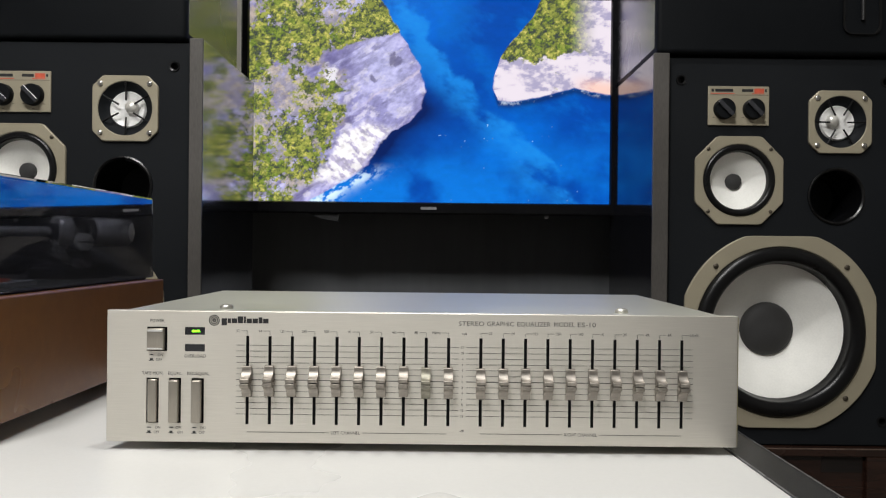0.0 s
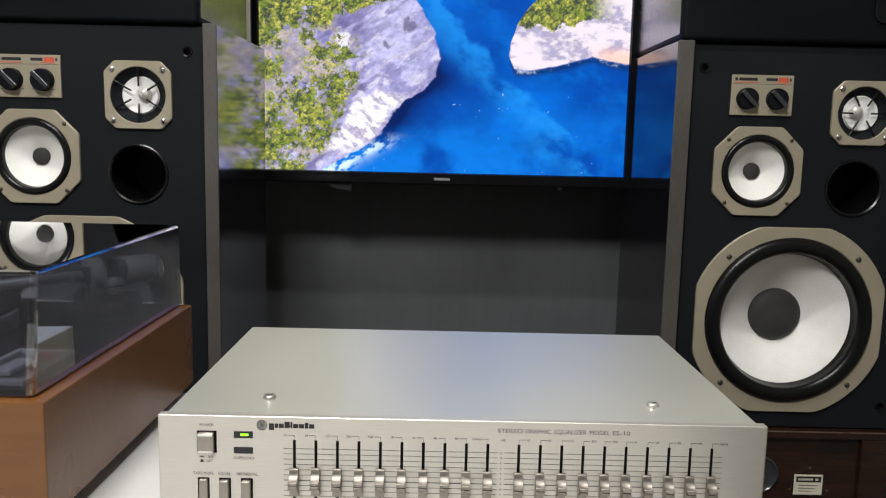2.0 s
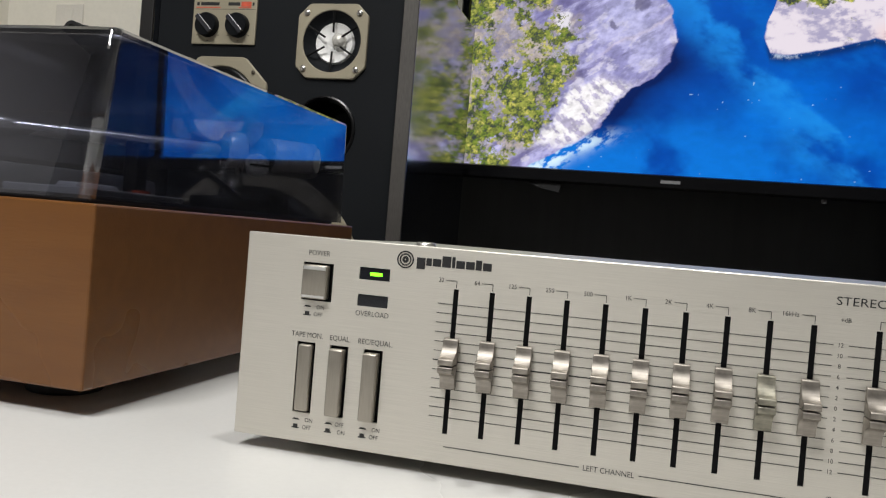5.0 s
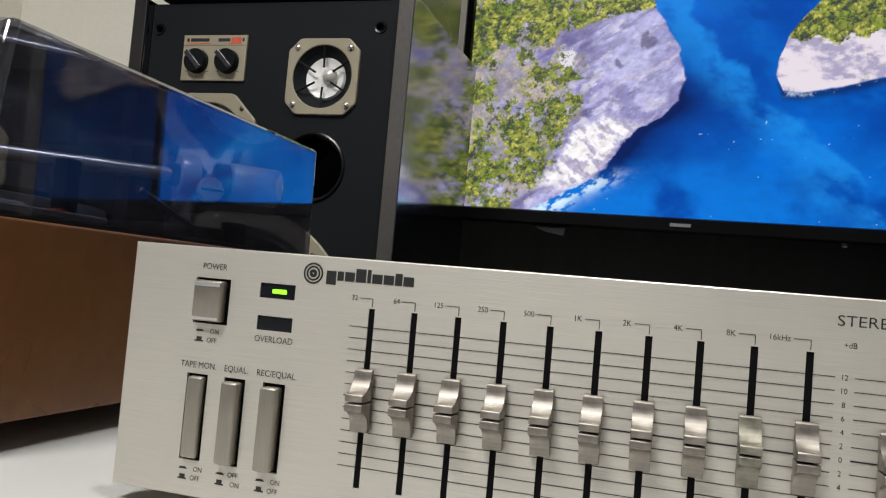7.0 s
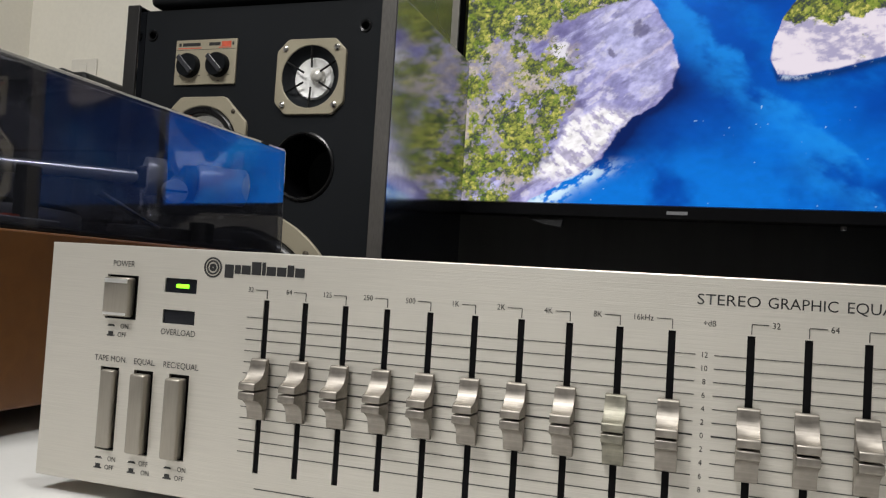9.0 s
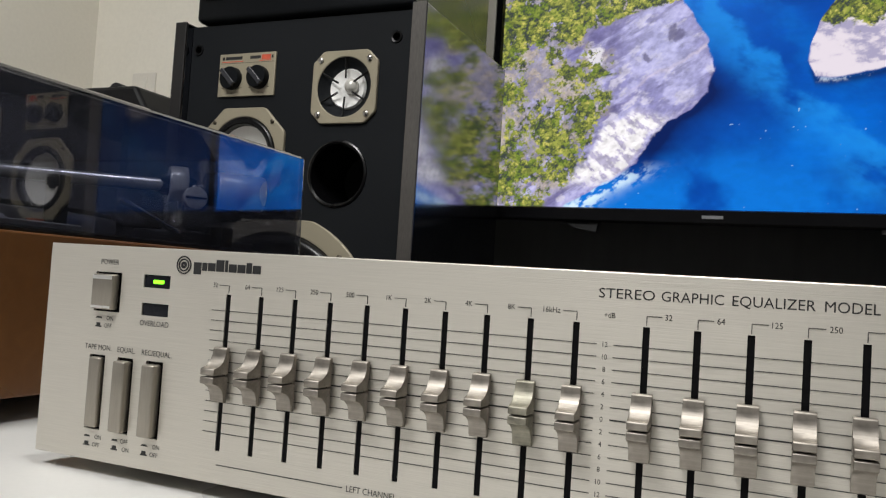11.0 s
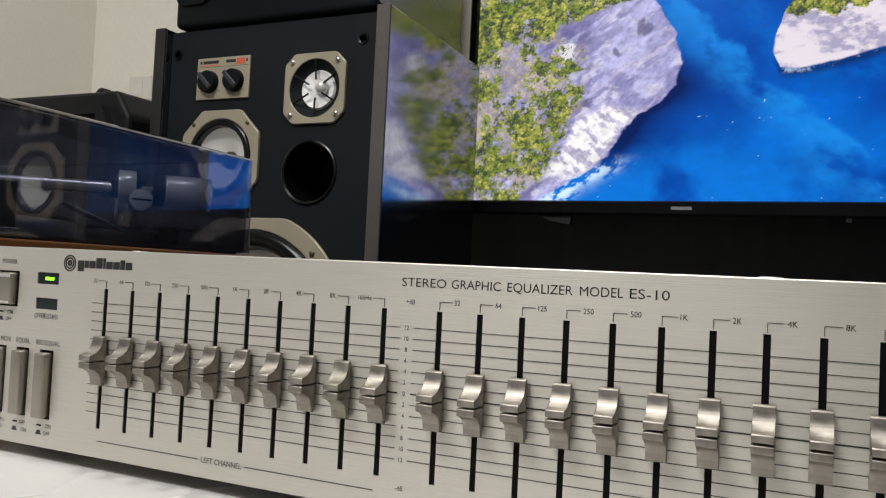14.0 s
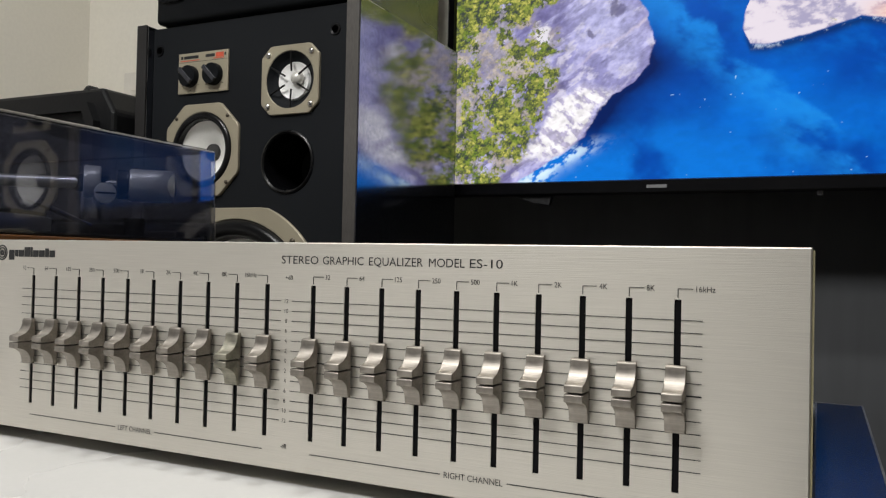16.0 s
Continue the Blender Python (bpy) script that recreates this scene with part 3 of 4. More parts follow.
part("headshell", box(-0.019, 0.019, -0.009, 0.009, -0.003, 0.004, 0.0015), arm_grey, tt).matrix_basis = Matrix.Translation(tip + Vector((-0.008, -0.014, 0))) @ Matrix.Rotation(radians(48), 4, "Z")
part("counterweight", rod(mid - along * 0.03, mid - along * 0.068, 0.0145, n=36, bevel=0.002), satin_silver, tt, "silver counterweight", smooth=True)
part("weight_dial", rod(mid - along * 0.02, mid - along * 0.0295, 0.013, n=36, bevel=0.001), rubber, tt)
part("rear_stub", rod(mid, mid - along * 0.03, 0.004), chrome, tt)
dial_at, dial_to = Vector((PV.x + 0.022, PV.y - 0.006, AZ - 0.01)), Vector((0.8, -0.6, 0))
dial = part("bias_dial", rod(dial_at, dial_at + dial_to * 0.008, 0.0088, n=32, bevel=0.001), satin_silver, tt, "round silver bias dial with a slot", smooth=True)
slit = part("slit", box(-0.0078, 0.0078, -0.0004, 0.0004, -0.0008, 0.0008), black_hole, dial)
slit.matrix_basis = Matrix.Translation(dial_at + dial_to * 0.0081) @ Matrix.Rotation(math.atan2(0.8, 0.6), 4, "Z")
part("cue_lever", rod((PV.x + 0.022, PV.y - 0.02, B1 + 0.012), (PV.x + 0.026, PV.y - 0.085, B1 + 0.03), 0.0022), chrome, tt)
part("skate_knob", rod((PV.x + 0.03, PV.y + 0.02, B1 + 0.004), (PV.x + 0.03, PV.y + 0.02, B1 + 0.02), 0.009, bevel=0.001), deck_black, tt)
part("arm_rest", box(PV.x - 0.02, PV.x - 0.01, 0.135, 0.147, B1 + 0.004, AZ - 0.006, 0.001), deck_black, tt)
tray = part("control_tray", plate_with_holes(0, 0.05, 0, 0.088, 0, 0.004, [(0.005, 0.045, 0.006, 0.082)], 0.0006), plastic_silver, tt, "pale grey control tray")
tray.matrix_basis = Matrix.Translation((-0.076, 0.024, B1 + 0.008)) @ Matrix.Rotation(radians(-90), 4, "X")
part("tray_floor", box(-0.071, -0.031, 0.03, 0.106, B1 + 0.004, B1 + 0.0055), arm_grey, tt)
part("speed_lever", box(-0.058, -0.044, 0.04, 0.075, B1 + 0.0055, B1 + 0.011, 0.002), plastic_silver, tt)
part("pilot_lamp", rod((-0.042, 0.092, B1 + 0.0055), (-0.042, 0.092, B1 + 0.01), 0.005), red_print, tt, "small orange-red pilot lamp")


# the cover: an open-bottomed shell whose front leans back
def cover_ring(inset, z, front):
    x0, x1, y0, y1, r = -TW + 0.011 + inset, -0.011 - inset, front + inset, TD + 0.004 - inset, 0.0055 - 0.5 * inset
    pts = []
    for cx, cy, a0 in ((x1 - r, y1 - r, 0), (x0 + r, y1 - r, 90), (x0 + r, y0 + r, 180), (x1 - r, y0 + r, 270)):
        for k in range(7):
            a = radians(a0 + 15 * k)
            pts.append((cx + r * math.cos(a), cy + r * math.sin(a), z))
    return pts


C0, C1 = B1 + 0.002, 0.1915
lid = loft([cover_ring(0.0032, C0, 0.008), cover_ring(0.0002, C0, 0.008), cover_ring(0.0016, C1 - 0.0025, 0.0202), cover_ring(0.0026, C1 - 0.0008, 0.0208), cover_ring(0.0043, C1, 0.0222)], cap_last=True)
inner = loft([cover_ring(0.0032, C0, 0.008), cover_ring(0.0048, C1 - 0.004, 0.0212), cover_ring(0.0058, C1 - 0.003, 0.0227)], cap_last=True, bm=lid)
bmesh.ops.remove_doubles(lid, verts=lid.verts[:], dist=0.00001)
cover_ob = part("dust_cover", lid, acrylic, tt, "smoked transparent dust cover")
for face in cover_ob.data.polygons:
    face.use_smooth = face.area < 0.0005
for x in (-TW + 0.08, -0.08):
    part("hinge", box(x - 0.02, x + 0.02, TD - 0.001, TD + 0.012, B1 - 0.03, B1 + 0.012, 0.002), deck_black, tt)

# ---- hi-fi loudspeakers ----
SH, SD = 0.627, 0.31


def driver_plate(cx, cz, half, hole, depth, cut, clip, n=96):
    f = dict(n=n, cut=cut, clip=clip, square=True)
    return loft([ring(cx, cz, 0, half, **f), ring(cx, cz, -depth + 0.001, half, **f), ring(cx, cz, -depth, half - 0.001, **f), ring(cx, cz, -depth, hole + 0.001, n), ring(cx, cz, -depth + 0.001, hole, n), ring(cx, cz, 0.004, hole, n)])


def screw(cx, cz, y, r, parent, mat=screw_steel):
    part("screw", lathe(cx, cz, [(r, y), (r, y - r * 0.4), (r * 0.6, y - r * 0.7), (r * 0.1, y - r * 0.75)], 14, cap_last=True), mat, parent, smooth=True)


def loudspeaker(at, x_left, x_right, edge, left_trim, side_skin, turn, dome_off):
    s = thing("loudspeaker", at, "black three-way loudspeaker with cream cones and champagne driver frames", "loudspeaker", "pair of hi-fi loudspeakers")
    # origin: middle of the base, front of the baffle
    a, b = x_left + edge + 0.0005, x_right - edge - 0.0005
    for x0, x1 in ((x_left, x_left + edge), (x_right - edge, x_right)):
        side = part("side_panel", box(x0, x1, -0.013, SD, 0, SH, 0.0015), side_skin, s, "mirror-glossy dark side panel")
        part("front_edge", box(x0 - 0.0004, x1 + 0.0004, -0.0165, -0.0125, 0, SH + 0.0005, 0.0012), left_trim if x0 == x_left else trim_grey, side, "scuffed cabinet front edge")
    part("top_panel", box(a, b, 0.004, SD, SH - 0.018, SH - 0.002), vinyl_black, s)
    part("base_panel", box(a, b, 0.004, SD, 0, 0.018), vinyl_black, s)
    part("back_panel", box(a, b, SD - 0.016, SD - 0.001, 0.0185, SH - 0.0185), vinyl_black, s)
    wf, md, tw, pt = (-0.002, 0.183), (-0.071, 0.4265), (0.091, 0.522), (0.087, 0.403)
    pegs = [(-0.165, 0.588), (0.165, 0.588), (-0.165, 0.04), (0.165, 0.04)]
    part("baffle", sheet_with_round_holes(a, b, 0.002, SH - 0.004, 0, 0.018, [(*wf, 0.139), (*md, 0.06), (*tw, 0.0445), (*pt, 0.046)] + [(*p, 0.0062) for p in pegs]), vinyl_black, s, "black vinyl front baffle")
    # woofer
    w = part("woofer", driver_plate(*wf, 0.1545, 0.1375, 0.005, 9, 1.062), frame_beige, s, "champagne woofer frame", smooth=True)
    roll = [(0.138, -0.003)] + [(0.1245 + 0.0125 * math.cos(a), -0.004 - 0.009 * math.sin(a)) for a in [math.pi * k / 10 for k in range(11)]] + [(0.112, 0.002), (0.109, 0.011)]
    part("surround", lathe(*wf, roll, 72), surround_black, w, "black rubber surround", smooth=True)
    part("cone", lathe(*wf, [(0.1105, 0.0105), (0.106, 0.0115), (0.085, 0.027), (0.06, 0.045), (0.04, 0.057)], 72), cone_cream, w, "cream paper cone", smooth=True)
    part("dust_cap", lathe(*wf, [(0.045, 0.056), (0.044, 0.05), (0.037, 0.0435), (0.026, 0.039), (0.013, 0.0365), (0.002, 0.036)], 48, cap_last=True), cone_dark, w, "dark grey dust cap", smooth=True)
    for k in range(4):
        a = radians(45 + 90 * k)
        screw(wf[0] + 0.149 * math.cos(a), wf[1] + 0.149 * math.sin(a), -0.005, 0.0042, w, bronze_screw)
    # midrange
    m = part("midrange", driver_plate(*md, 0.071, 0.058, 0.005, 1.5, 9), frame_beige, s, "champagne midrange frame", smooth=True)
    roll = [(0.0585, -0.003)] + [(0.0525 + 0.0055 * math.cos(a), -0.004 - 0.004 * math.sin(a)) for a in [math.pi * k / 8 for k in range(9)]] + [(0.046, 0.0035)]
    part("surround", lathe(*md, roll, 56), surround_black, m, "black rubber surround", smooth=True)
    part("cone", lathe(*md, [(0.0465, 0.003), (0.044, 0.005), (0.028, 0.015), (0.012, 0.025)], 56), cone_cream, m, "cream midrange cone", smooth=True)
    part("dust_cap", lathe(*md, [(0.0135, 0.025), (0.0128, 0.02), (0.008, 0.0165), (0.001, 0.0155)], 32, cap_last=True), cone_dark, m, smooth=True)
    for k in range(4):
        a = radians(45 + 90 * k)
        screw(md[0] + 0.071 * math.cos(a), md[1] + 0.071 * math.sin(a), -0.005, 0.003, m, bronze_screw)
    # tweeter
    t = part("tweeter", driver_plate(*tw, 0.0505, 0.0415, 0.005, 1.68, 9), frame_beige, s, "champagne tweeter frame", smooth=True)
    part("bowl", lathe(*tw, [(0.042, -0.0045), (0.037, 0.003), (0.031, 0.008), (0.0265, 0.009)], 48), vinyl_black, t, smooth=True)
    part("diaphragm", lathe(*tw, [(0.0285, 0.0085), (0.0265, 0.005), (0.016, 0.0085), (0.009, 0.0065), (0.001, 0.006)], 40, cap_last=True), silver_paper, t, "crinkled silver diaphragm", smooth=True)
    part("dome", lathe(tw[0] + dome_off, tw[1] + 0.003, [(0.0105, 0.006), (0.01, 0.002), (0.007, -0.002), (0.001, -0.004)], 28, cap_last=True), satin_silver, t, "bright dome", smooth=True)
    for k in range(6):
        a = radians(turn + 60 * k)
        c, sn = math.cos(a), math.sin(a)
        part("spoke", rod((tw[0] + 0.041 * c, -0.003, tw[1] + 0.041 * sn), (tw[0] + 0.013 * c, -0.0005, tw[1] + 0.013 * sn), 0.0014, n=10), surround_black, t)
    for k in range(4):
        a = radians(45 + 90 * k)
        screw(tw[0] + 0.0535 * math.cos(a), tw[1] + 0.0535 * math.sin(a), -0.005, 0.0042, t)
    # bass port
    p = part("port_tube", lathe(*pt, [(0.0465, 0.0), (0.046, -0.002), (0.044, -0.0028), (0.0415, -0.001), (0.0395, 0.006), (0.039, 0.09)], 48), gloss_black, s, "black bass port", smooth=True)
    part("port_end", rod((pt[0], 0.09, pt[1]), (pt[0], 0.092, pt[1]), 0.039, n=32), pure_black, p)
    for q in pegs:
        part("grille_socket", lathe(*q, [(0.0085, 0.0), (0.008, -0.0018), (0.0055, -0.0012), (0.005, 0.01)], 20, cap_last=True), surround_black, s, smooth=True)
    # level controls
    x0, x1, z0, z1 = -0.122, -0.024, 0.515, 0.578
    b = part("control_plate", box(x0, x1, -0.0035, 0.0, z0, z1, 0.0008), frame_beige, s, "champagne level control plate")
    bars("red_line", [(x0 + 0.004, x0 + 0.042), (x1 - 0.028, x1 - 0.008)], -0.0036, z1 - 0.0125, z1 - 0.0112, red_print, b)
    bars("red_block", [(x1 - 0.024, x1 - 0.0085)], -0.0036, z1 - 0.0105, z1 - 0.0035, red_print, b)
    bars("print_bar", [(x0 + 0.005, x0 + 0.009), (x0 + 0.011, x0 + 0.04)], -0.0036, z1 - 0.009, z1 - 0.0045, ink, b)
    bars("print_bar", [(x1 - 0.044, x1 - 0.026), (x1 - 0.007, x1 - 0.004)], -0.0036, z1 - 0.009, z1 - 0.0045, grey_ink, b)
    bars("print_line", [(x0 + 0.001, x1 - 0.001)], -0.0036, z1 - 0.0144, z1 - 0.0139, grey_ink, b)
    for cx in (x0 + 0.025, x0 + 0.072):
        cz = z0 + 0.026
        kn = part("level_knob", lathe(cx, cz, [(0.0168, -0.0035), (0.0165, -0.012), (0.0155, -0.0135), (0.001, -0.0138)], 36, cap_last=True), plastic_black, b, "black level knob", smooth=True)
        grip = part("pointer", box(-0.0036, 0.0036, -0.0185, -0.0135, -0.0158, 0.0158, 0.001), cup_grey, kn, "dark pointer bar")
        grip.matrix_basis = Matrix.Translation((cx, 0, cz)) @ Matrix.Rotation(radians(-45), 4, "Y")
        for a in (-130, 130, 180):
            bars("tick", [(cx + 0.021 * math.sin(radians(a)) - 0.0016, cx + 0.021 * math.sin(radians(a)) + 0.0016)], -0.0036, cz + 0.021 * math.cos(radians(a)) - 0.0004, cz + 0.021 * math.cos(radians(a)) + 0.0004, grey_ink, b)
    return s


BASE = -0.18
loudspeaker((-0.353, 0.68, BASE), -0.198, 0.213, 0.0195, trim_dark, side_gloss, 90, 0.007)
loudspeaker((0.774, 0.74, BASE), -0.213, 0.213, 0.0245, trim_grey, side_lacquer, 0, -0.009)


# ---- cabinets under the loudspeakers ----
def low_cabinet(at):
    c = thing("speaker_cabinet", at, "old dark red-brown wooden speaker cabinet with terminal plate under a loudspeaker", "cabinet", "pair of wooden cabinets")
    hh = BASE - FLOOR - 0.001
    x0, x1 = -0.215, 0.18
    for a, b in ((x0, x0 + 0.02), (x1 - 0.046, x1)):
        part("side_board", box(a, b, 0, 0.33, 0, hh - 0.0135, 0.001), dark_wood, c)
    part("top_board", box(x0, x1, 0, 0.33, hh - 0.013, hh, 0.0012), dark_wood, c, "worn veneered top board")
    part("worn_edge", box(x0, x1, -0.0006, 0.0006, hh - 0.0016, hh + 0.0002), edge_brown, c, "pale worn front edge")
    part("bottom_board", box(x0 + 0.0205, x1 - 0.0465, 0.002, 0.33, 0.0, 0.02), dark_wood, c)
    part("rear_panel", box(x0 + 0.0205, x1 - 0.0465, 0.008, 0.02, 0.0205, hh - 0.0135), dark_wood, c)
    # Thin near-black patch near the top right of the rear panel.
    part("dark_patch", box(0.064, 0.131, 0.0075, 0.0085, hh - 0.04, hh - 0.016, 0.0003), patch_wood, c, "dark patch at the top right of the rear panel")
    cup = part("terminal_cup", lathe(-0.033, hh - 0.078, [(0.033, 0.008), (0.033, 0.004), (0.03, 0.002), (0.028, 0.004), (0.022, 0.007), (0.012, 0.0065), (0.001, 0.006)], 36, cap_last=True), cup_grey, c, "round dark grey terminal cup", smooth=True)
    part("terminal", lathe(-0.035, hh - 0.08, [(0.0095, 0.0075), (0.0095, -0.001), (0.007, -0.003), (0.001, -0.003)], 24, cap_last=True), satin_silver, cup, smooth=True)
    plate = part("type_plate", box(0.027, 0.075, 0.003, 0.0054, hh - 0.112, hh - 0.077, 0.0005), label_paper, c, "small cream type plate")
    part("plate_band", box(0.03, 0.072, 0.0026, 0.0031, hh - 0.0895, hh - 0.0795), ink, plate)
    bars("plate_mark", [(0.0335 + 0.0036 * k, 0.0361 + 0.0036 * k) for k in range(7)] + [(0.062, 0.067)], 0.0025, hh - 0.0865, hh - 0.0828, label_paper, plate)
    for k in range(3):
        bars("plate_line", [(0.034, 0.068 - 0.006 * k)], 0.0029, hh - 0.096 - 0.005 * k, hh - 0.0945 - 0.005 * k, arm_grey, plate)
    for sx, sz in ((-0.009, hh - 0.101), (0.022, hh - 0.105), (0.085, hh - 0.106), (0.054, hh - 0.067)):
        screw(sx, sz, 0.008, 0.0026, c, bronze_screw)
    return c


right_cab = low_cabinet((0.774, 0.725, FLOOR))
left_cab = copy_thing(right_cab, pose(-0.353, 0.665, FLOOR))


# ---- black stage boxes on top ----
def stage_box(at, w2, cx):
    b = thing("stage_box", at, "black equipment box with a recessed handle on top of a loudspeaker", "loudspeaker", "black boxes on the loudspeakers")
    hgt, dep = 0.42, 0.3
    part("body", box(-w2, w2, 0, dep, 0.0, hgt, 0.008, 3), plastic_black, b, "black textured body", smooth=True)
    for sx in (-1, 1):
        x = sx * w2
        part("side_skin", box(min(x, x + sx * 0.0012), max(x, x + sx * 0.0012), 0.01, dep - 0.01, 0.01, hgt - 0.01), side_satin, b, "satin side skin")
    outline = []
    for ox, oz, a0 in ((0.016, 0.115, 0), (-0.01, 0.115, 90), (-0.01, 0.048, 180), (0.016, 0.048, 270)):
        for k in range(7):
            a = radians(a0 + 15 * k)
            outline.append((cx + ox + 0.014 * math.cos(a), oz + 0.014 * math.sin(a)))
    rim = [(cx + (u - cx) * 1.14, 0.0815 + (v - 0.0815) * 1.04) for u, v in outline]
    part("handle_rim", loft([[(u, -0.001, v) for u, v in rim], [(u, -0.004, v) for u, v in rim], [(u, -0.004, v) for u, v in outline], [(u, 0.0, v) for u, v in outline]]), surround_black, b, smooth=True)
    part("handle_pocket", prism(outline, "y", -0.0015, -0.0005), plastic_black, b, "recessed handle pocket")
    part("grip", rod((cx + 0.004, -0.004, 0.054), (cx + 0.004, -0.004, 0.112), 0.003, bevel=0.001), plastic_worn, b)
    return b


TOPZ = BASE + SH + 0.001
stage_box((-0.345, 0.672, TOPZ), 0.177, -0.145)
stage_box((0.783, 0.728, TOPZ), 0.217, 0.106)

# ---- black party speaker beside the left pair ----
ps = thing("party_speaker", (-0.80, 0.63, FLOOR), "tall black plastic speaker with chamfered edges and control recess", "loudspeaker")
ph = 0.35 - FLOOR
outline = [(-0.225, 0), (0.225, 0), (0.225, ph - 0.04), (0.198, ph), (-0.198, ph), (-0.225, ph - 0.04)]
part("body", prism(outline, "y", 0.014, 0.3, 0.006), plastic_charcoal, ps, "black chamfered body")
fr = [(-0.195, 0.03), (0.195, 0.03), (0.195, ph - 0.055), (0.18, ph - 0.025), (-0.18, ph - 0.025), (-0.195, ph - 0.055)]
ins = [(u * 0.93, ph / 2 + (v - ph / 2) * 0.975) for u, v in fr]
part("front_bezel", loft([[(u, 0.014, v) for u, v in fr], [(u, 0.0, v) for u, v in fr], [(u, 0.0, v) for u, v in ins], [(u, 0.012, v) for u, v in ins]]), plastic_charcoal, ps, "raised black bezel")
part("control_panel", box(-0.175, 0.175, 0.009, 0.0135, ph - 0.26, ph - 0.05), plastic_black, ps, "black control panel")
for k in range(7):
    kx = -0.03 + 0.0325 * k
    part("control_knob", lathe(kx, ph - 0.075, [(0.0055, 0.009), (0.005, 0.002), (0.004, 0.001), (0.001, 0.001)], 20, cap_last=True), plastic_worn, ps, "small grey control knob", smooth=True)
    part("jack", lathe(kx, ph - 0.098, [(0.0035, 0.009), (0.0035, 0.006), (0.002, 0.006), (0.002, 0.0085)], 14, cap_last=True), arm_grey, ps, smooth=True)
part("top_knob", rod((0.138, 0.06, ph - 0.001), (0.138, 0.06, ph + 0.011), 0.008, 0.006, bevel=0.0015), plastic_black, ps, smooth=True)
part("top_strap", prism([(0.112 + 0.016 * math.cos(radians(a)), ph - 0.001 + 0.02 * math.sin(radians(a))) for a in range(0, 181, 15)] + [(0.112 + 0.011 * math.cos(radians(a)), ph - 0.001 + 0.0145 * math.sin(radians(a))) for a in range(180, -1, -15)], "y", 0.06, 0.075), rubber, ps, "black carrying loop")

# ---- television ----
TX0, TX1, TZ0, TZ1, TY = -0.157, 0.553, 0.2215, 0.622, 1.02
tv = thing("television", (0, 0, 0), "flat black television showing green cliffs above a blue sea", "television")
frame_bm = loft([[(x, y, z) for x, z in ((a, c), (b, c), (b, d), (a, d))] for y, a, b, c, d in (
    (TY + 0.012, TX0 - 0.015, TX1 + 0.015, TZ0 - 0.023, TZ1 + 0.015), (TY - 0.006, TX0 - 0.015, TX1 + 0.015, TZ0 - 0.023, TZ1 + 0.015), (TY - 0.0085, TX0 - 0.0125, TX1 + 0.0125, TZ0 - 0.0205, TZ1 + 0.0125),
    (TY - 0.0085, TX0 - 0.002, TX1 + 0.002, TZ0 - 0.002, TZ1 + 0.002), (TY - 0.004, TX0, TX1, TZ0, TZ1), (TY + 0.004, TX0, TX1, TZ0, TZ1))])
part("bezel", frame_bm, tv_black, tv, "glossy black bezel")
part("back_shell", box(TX0 - 0.012, TX1 + 0.012, TY + 0.0125, TY + 0.03, TZ0 - 0.02, TZ1 + 0.012, 0.006), plastic_black, tv)
part("wall_bracket", box(0.1, 0.3, TY + 0.0305, 1.205, 0.35, 0.5, 0.002), plastic_black, tv)
part("maker_bar", box(0.183, 0.214, TY - 0.0091, TY - 0.0086, TZ0 - 0.0145, TZ0 - 0.0095), plastic_grey, tv, "small grey maker mark")
part("sensor_wedge", prism([(-0.04, TZ0 - 0.0235), (0.024, TZ0 - 0.0235), (0.02, TZ0 - 0.04), (-0.012, TZ0 - 0.034)], "y", TY + 0.0, TY + 0.012, 0.001), plastic_worn, tv)
part("sensor_stud", rod((0.431, TY + 0.004, TZ0 - 0.0235), (0.431, TY + 0.004, TZ0 - 0.029), 0.004), plastic_grey, tv)

# the picture on the screen: cliffs, vegetation and sea, made from noise on a fine grid
NX, NZ = 640, 360


def smooth_noise(u, v, freq, seed):
    rng = np.random.RandomState(seed)
    n = 64
    g = rng.rand(n, n)
    x, y = u * freq, v * freq
    i, j = np.floor(x).astype(int), np.floor(y).astype(int)
    fx, fy = x - i, y - j
    fx, fy = fx * fx * (3 - 2 * fx), fy * fy * (3 - 2 * fy)
    a, b, c, d = g[i % n, j % n], g[(i + 1) % n, j % n], g[i % n, (j + 1) % n], g[(i + 1) % n, (j + 1) % n]
    return (a * (1 - fx) + b * fx) * (1 - fy) + (c * (1 - fx) + d * fx) * fy


def fractal(u, v, freq, seed, octaves=5, rough=0.55):
    total, amp, out = 0.0, 1.0, 0.0
    for k in range(octaves):
        out = out + amp * smooth_noise(u + 0.37 * k, v + 0.71 * k, freq * 2 ** k, seed + k)
        total, amp = total + amp, amp * rough
    return out / total


def step(a, b, x):
    x = np.clip((x - a) / (b - a), 0, 1)
    return x * x * (3 - 2 * x)


def blend(a, b, f):
    return a * (1 - f[..., None]) + np.array(b) * f[..., None]


def spot(u0, v0, ru, rv):
    return np.exp(-((gu - u0) / ru) ** 2 - ((gv - v0) / rv) ** 2)


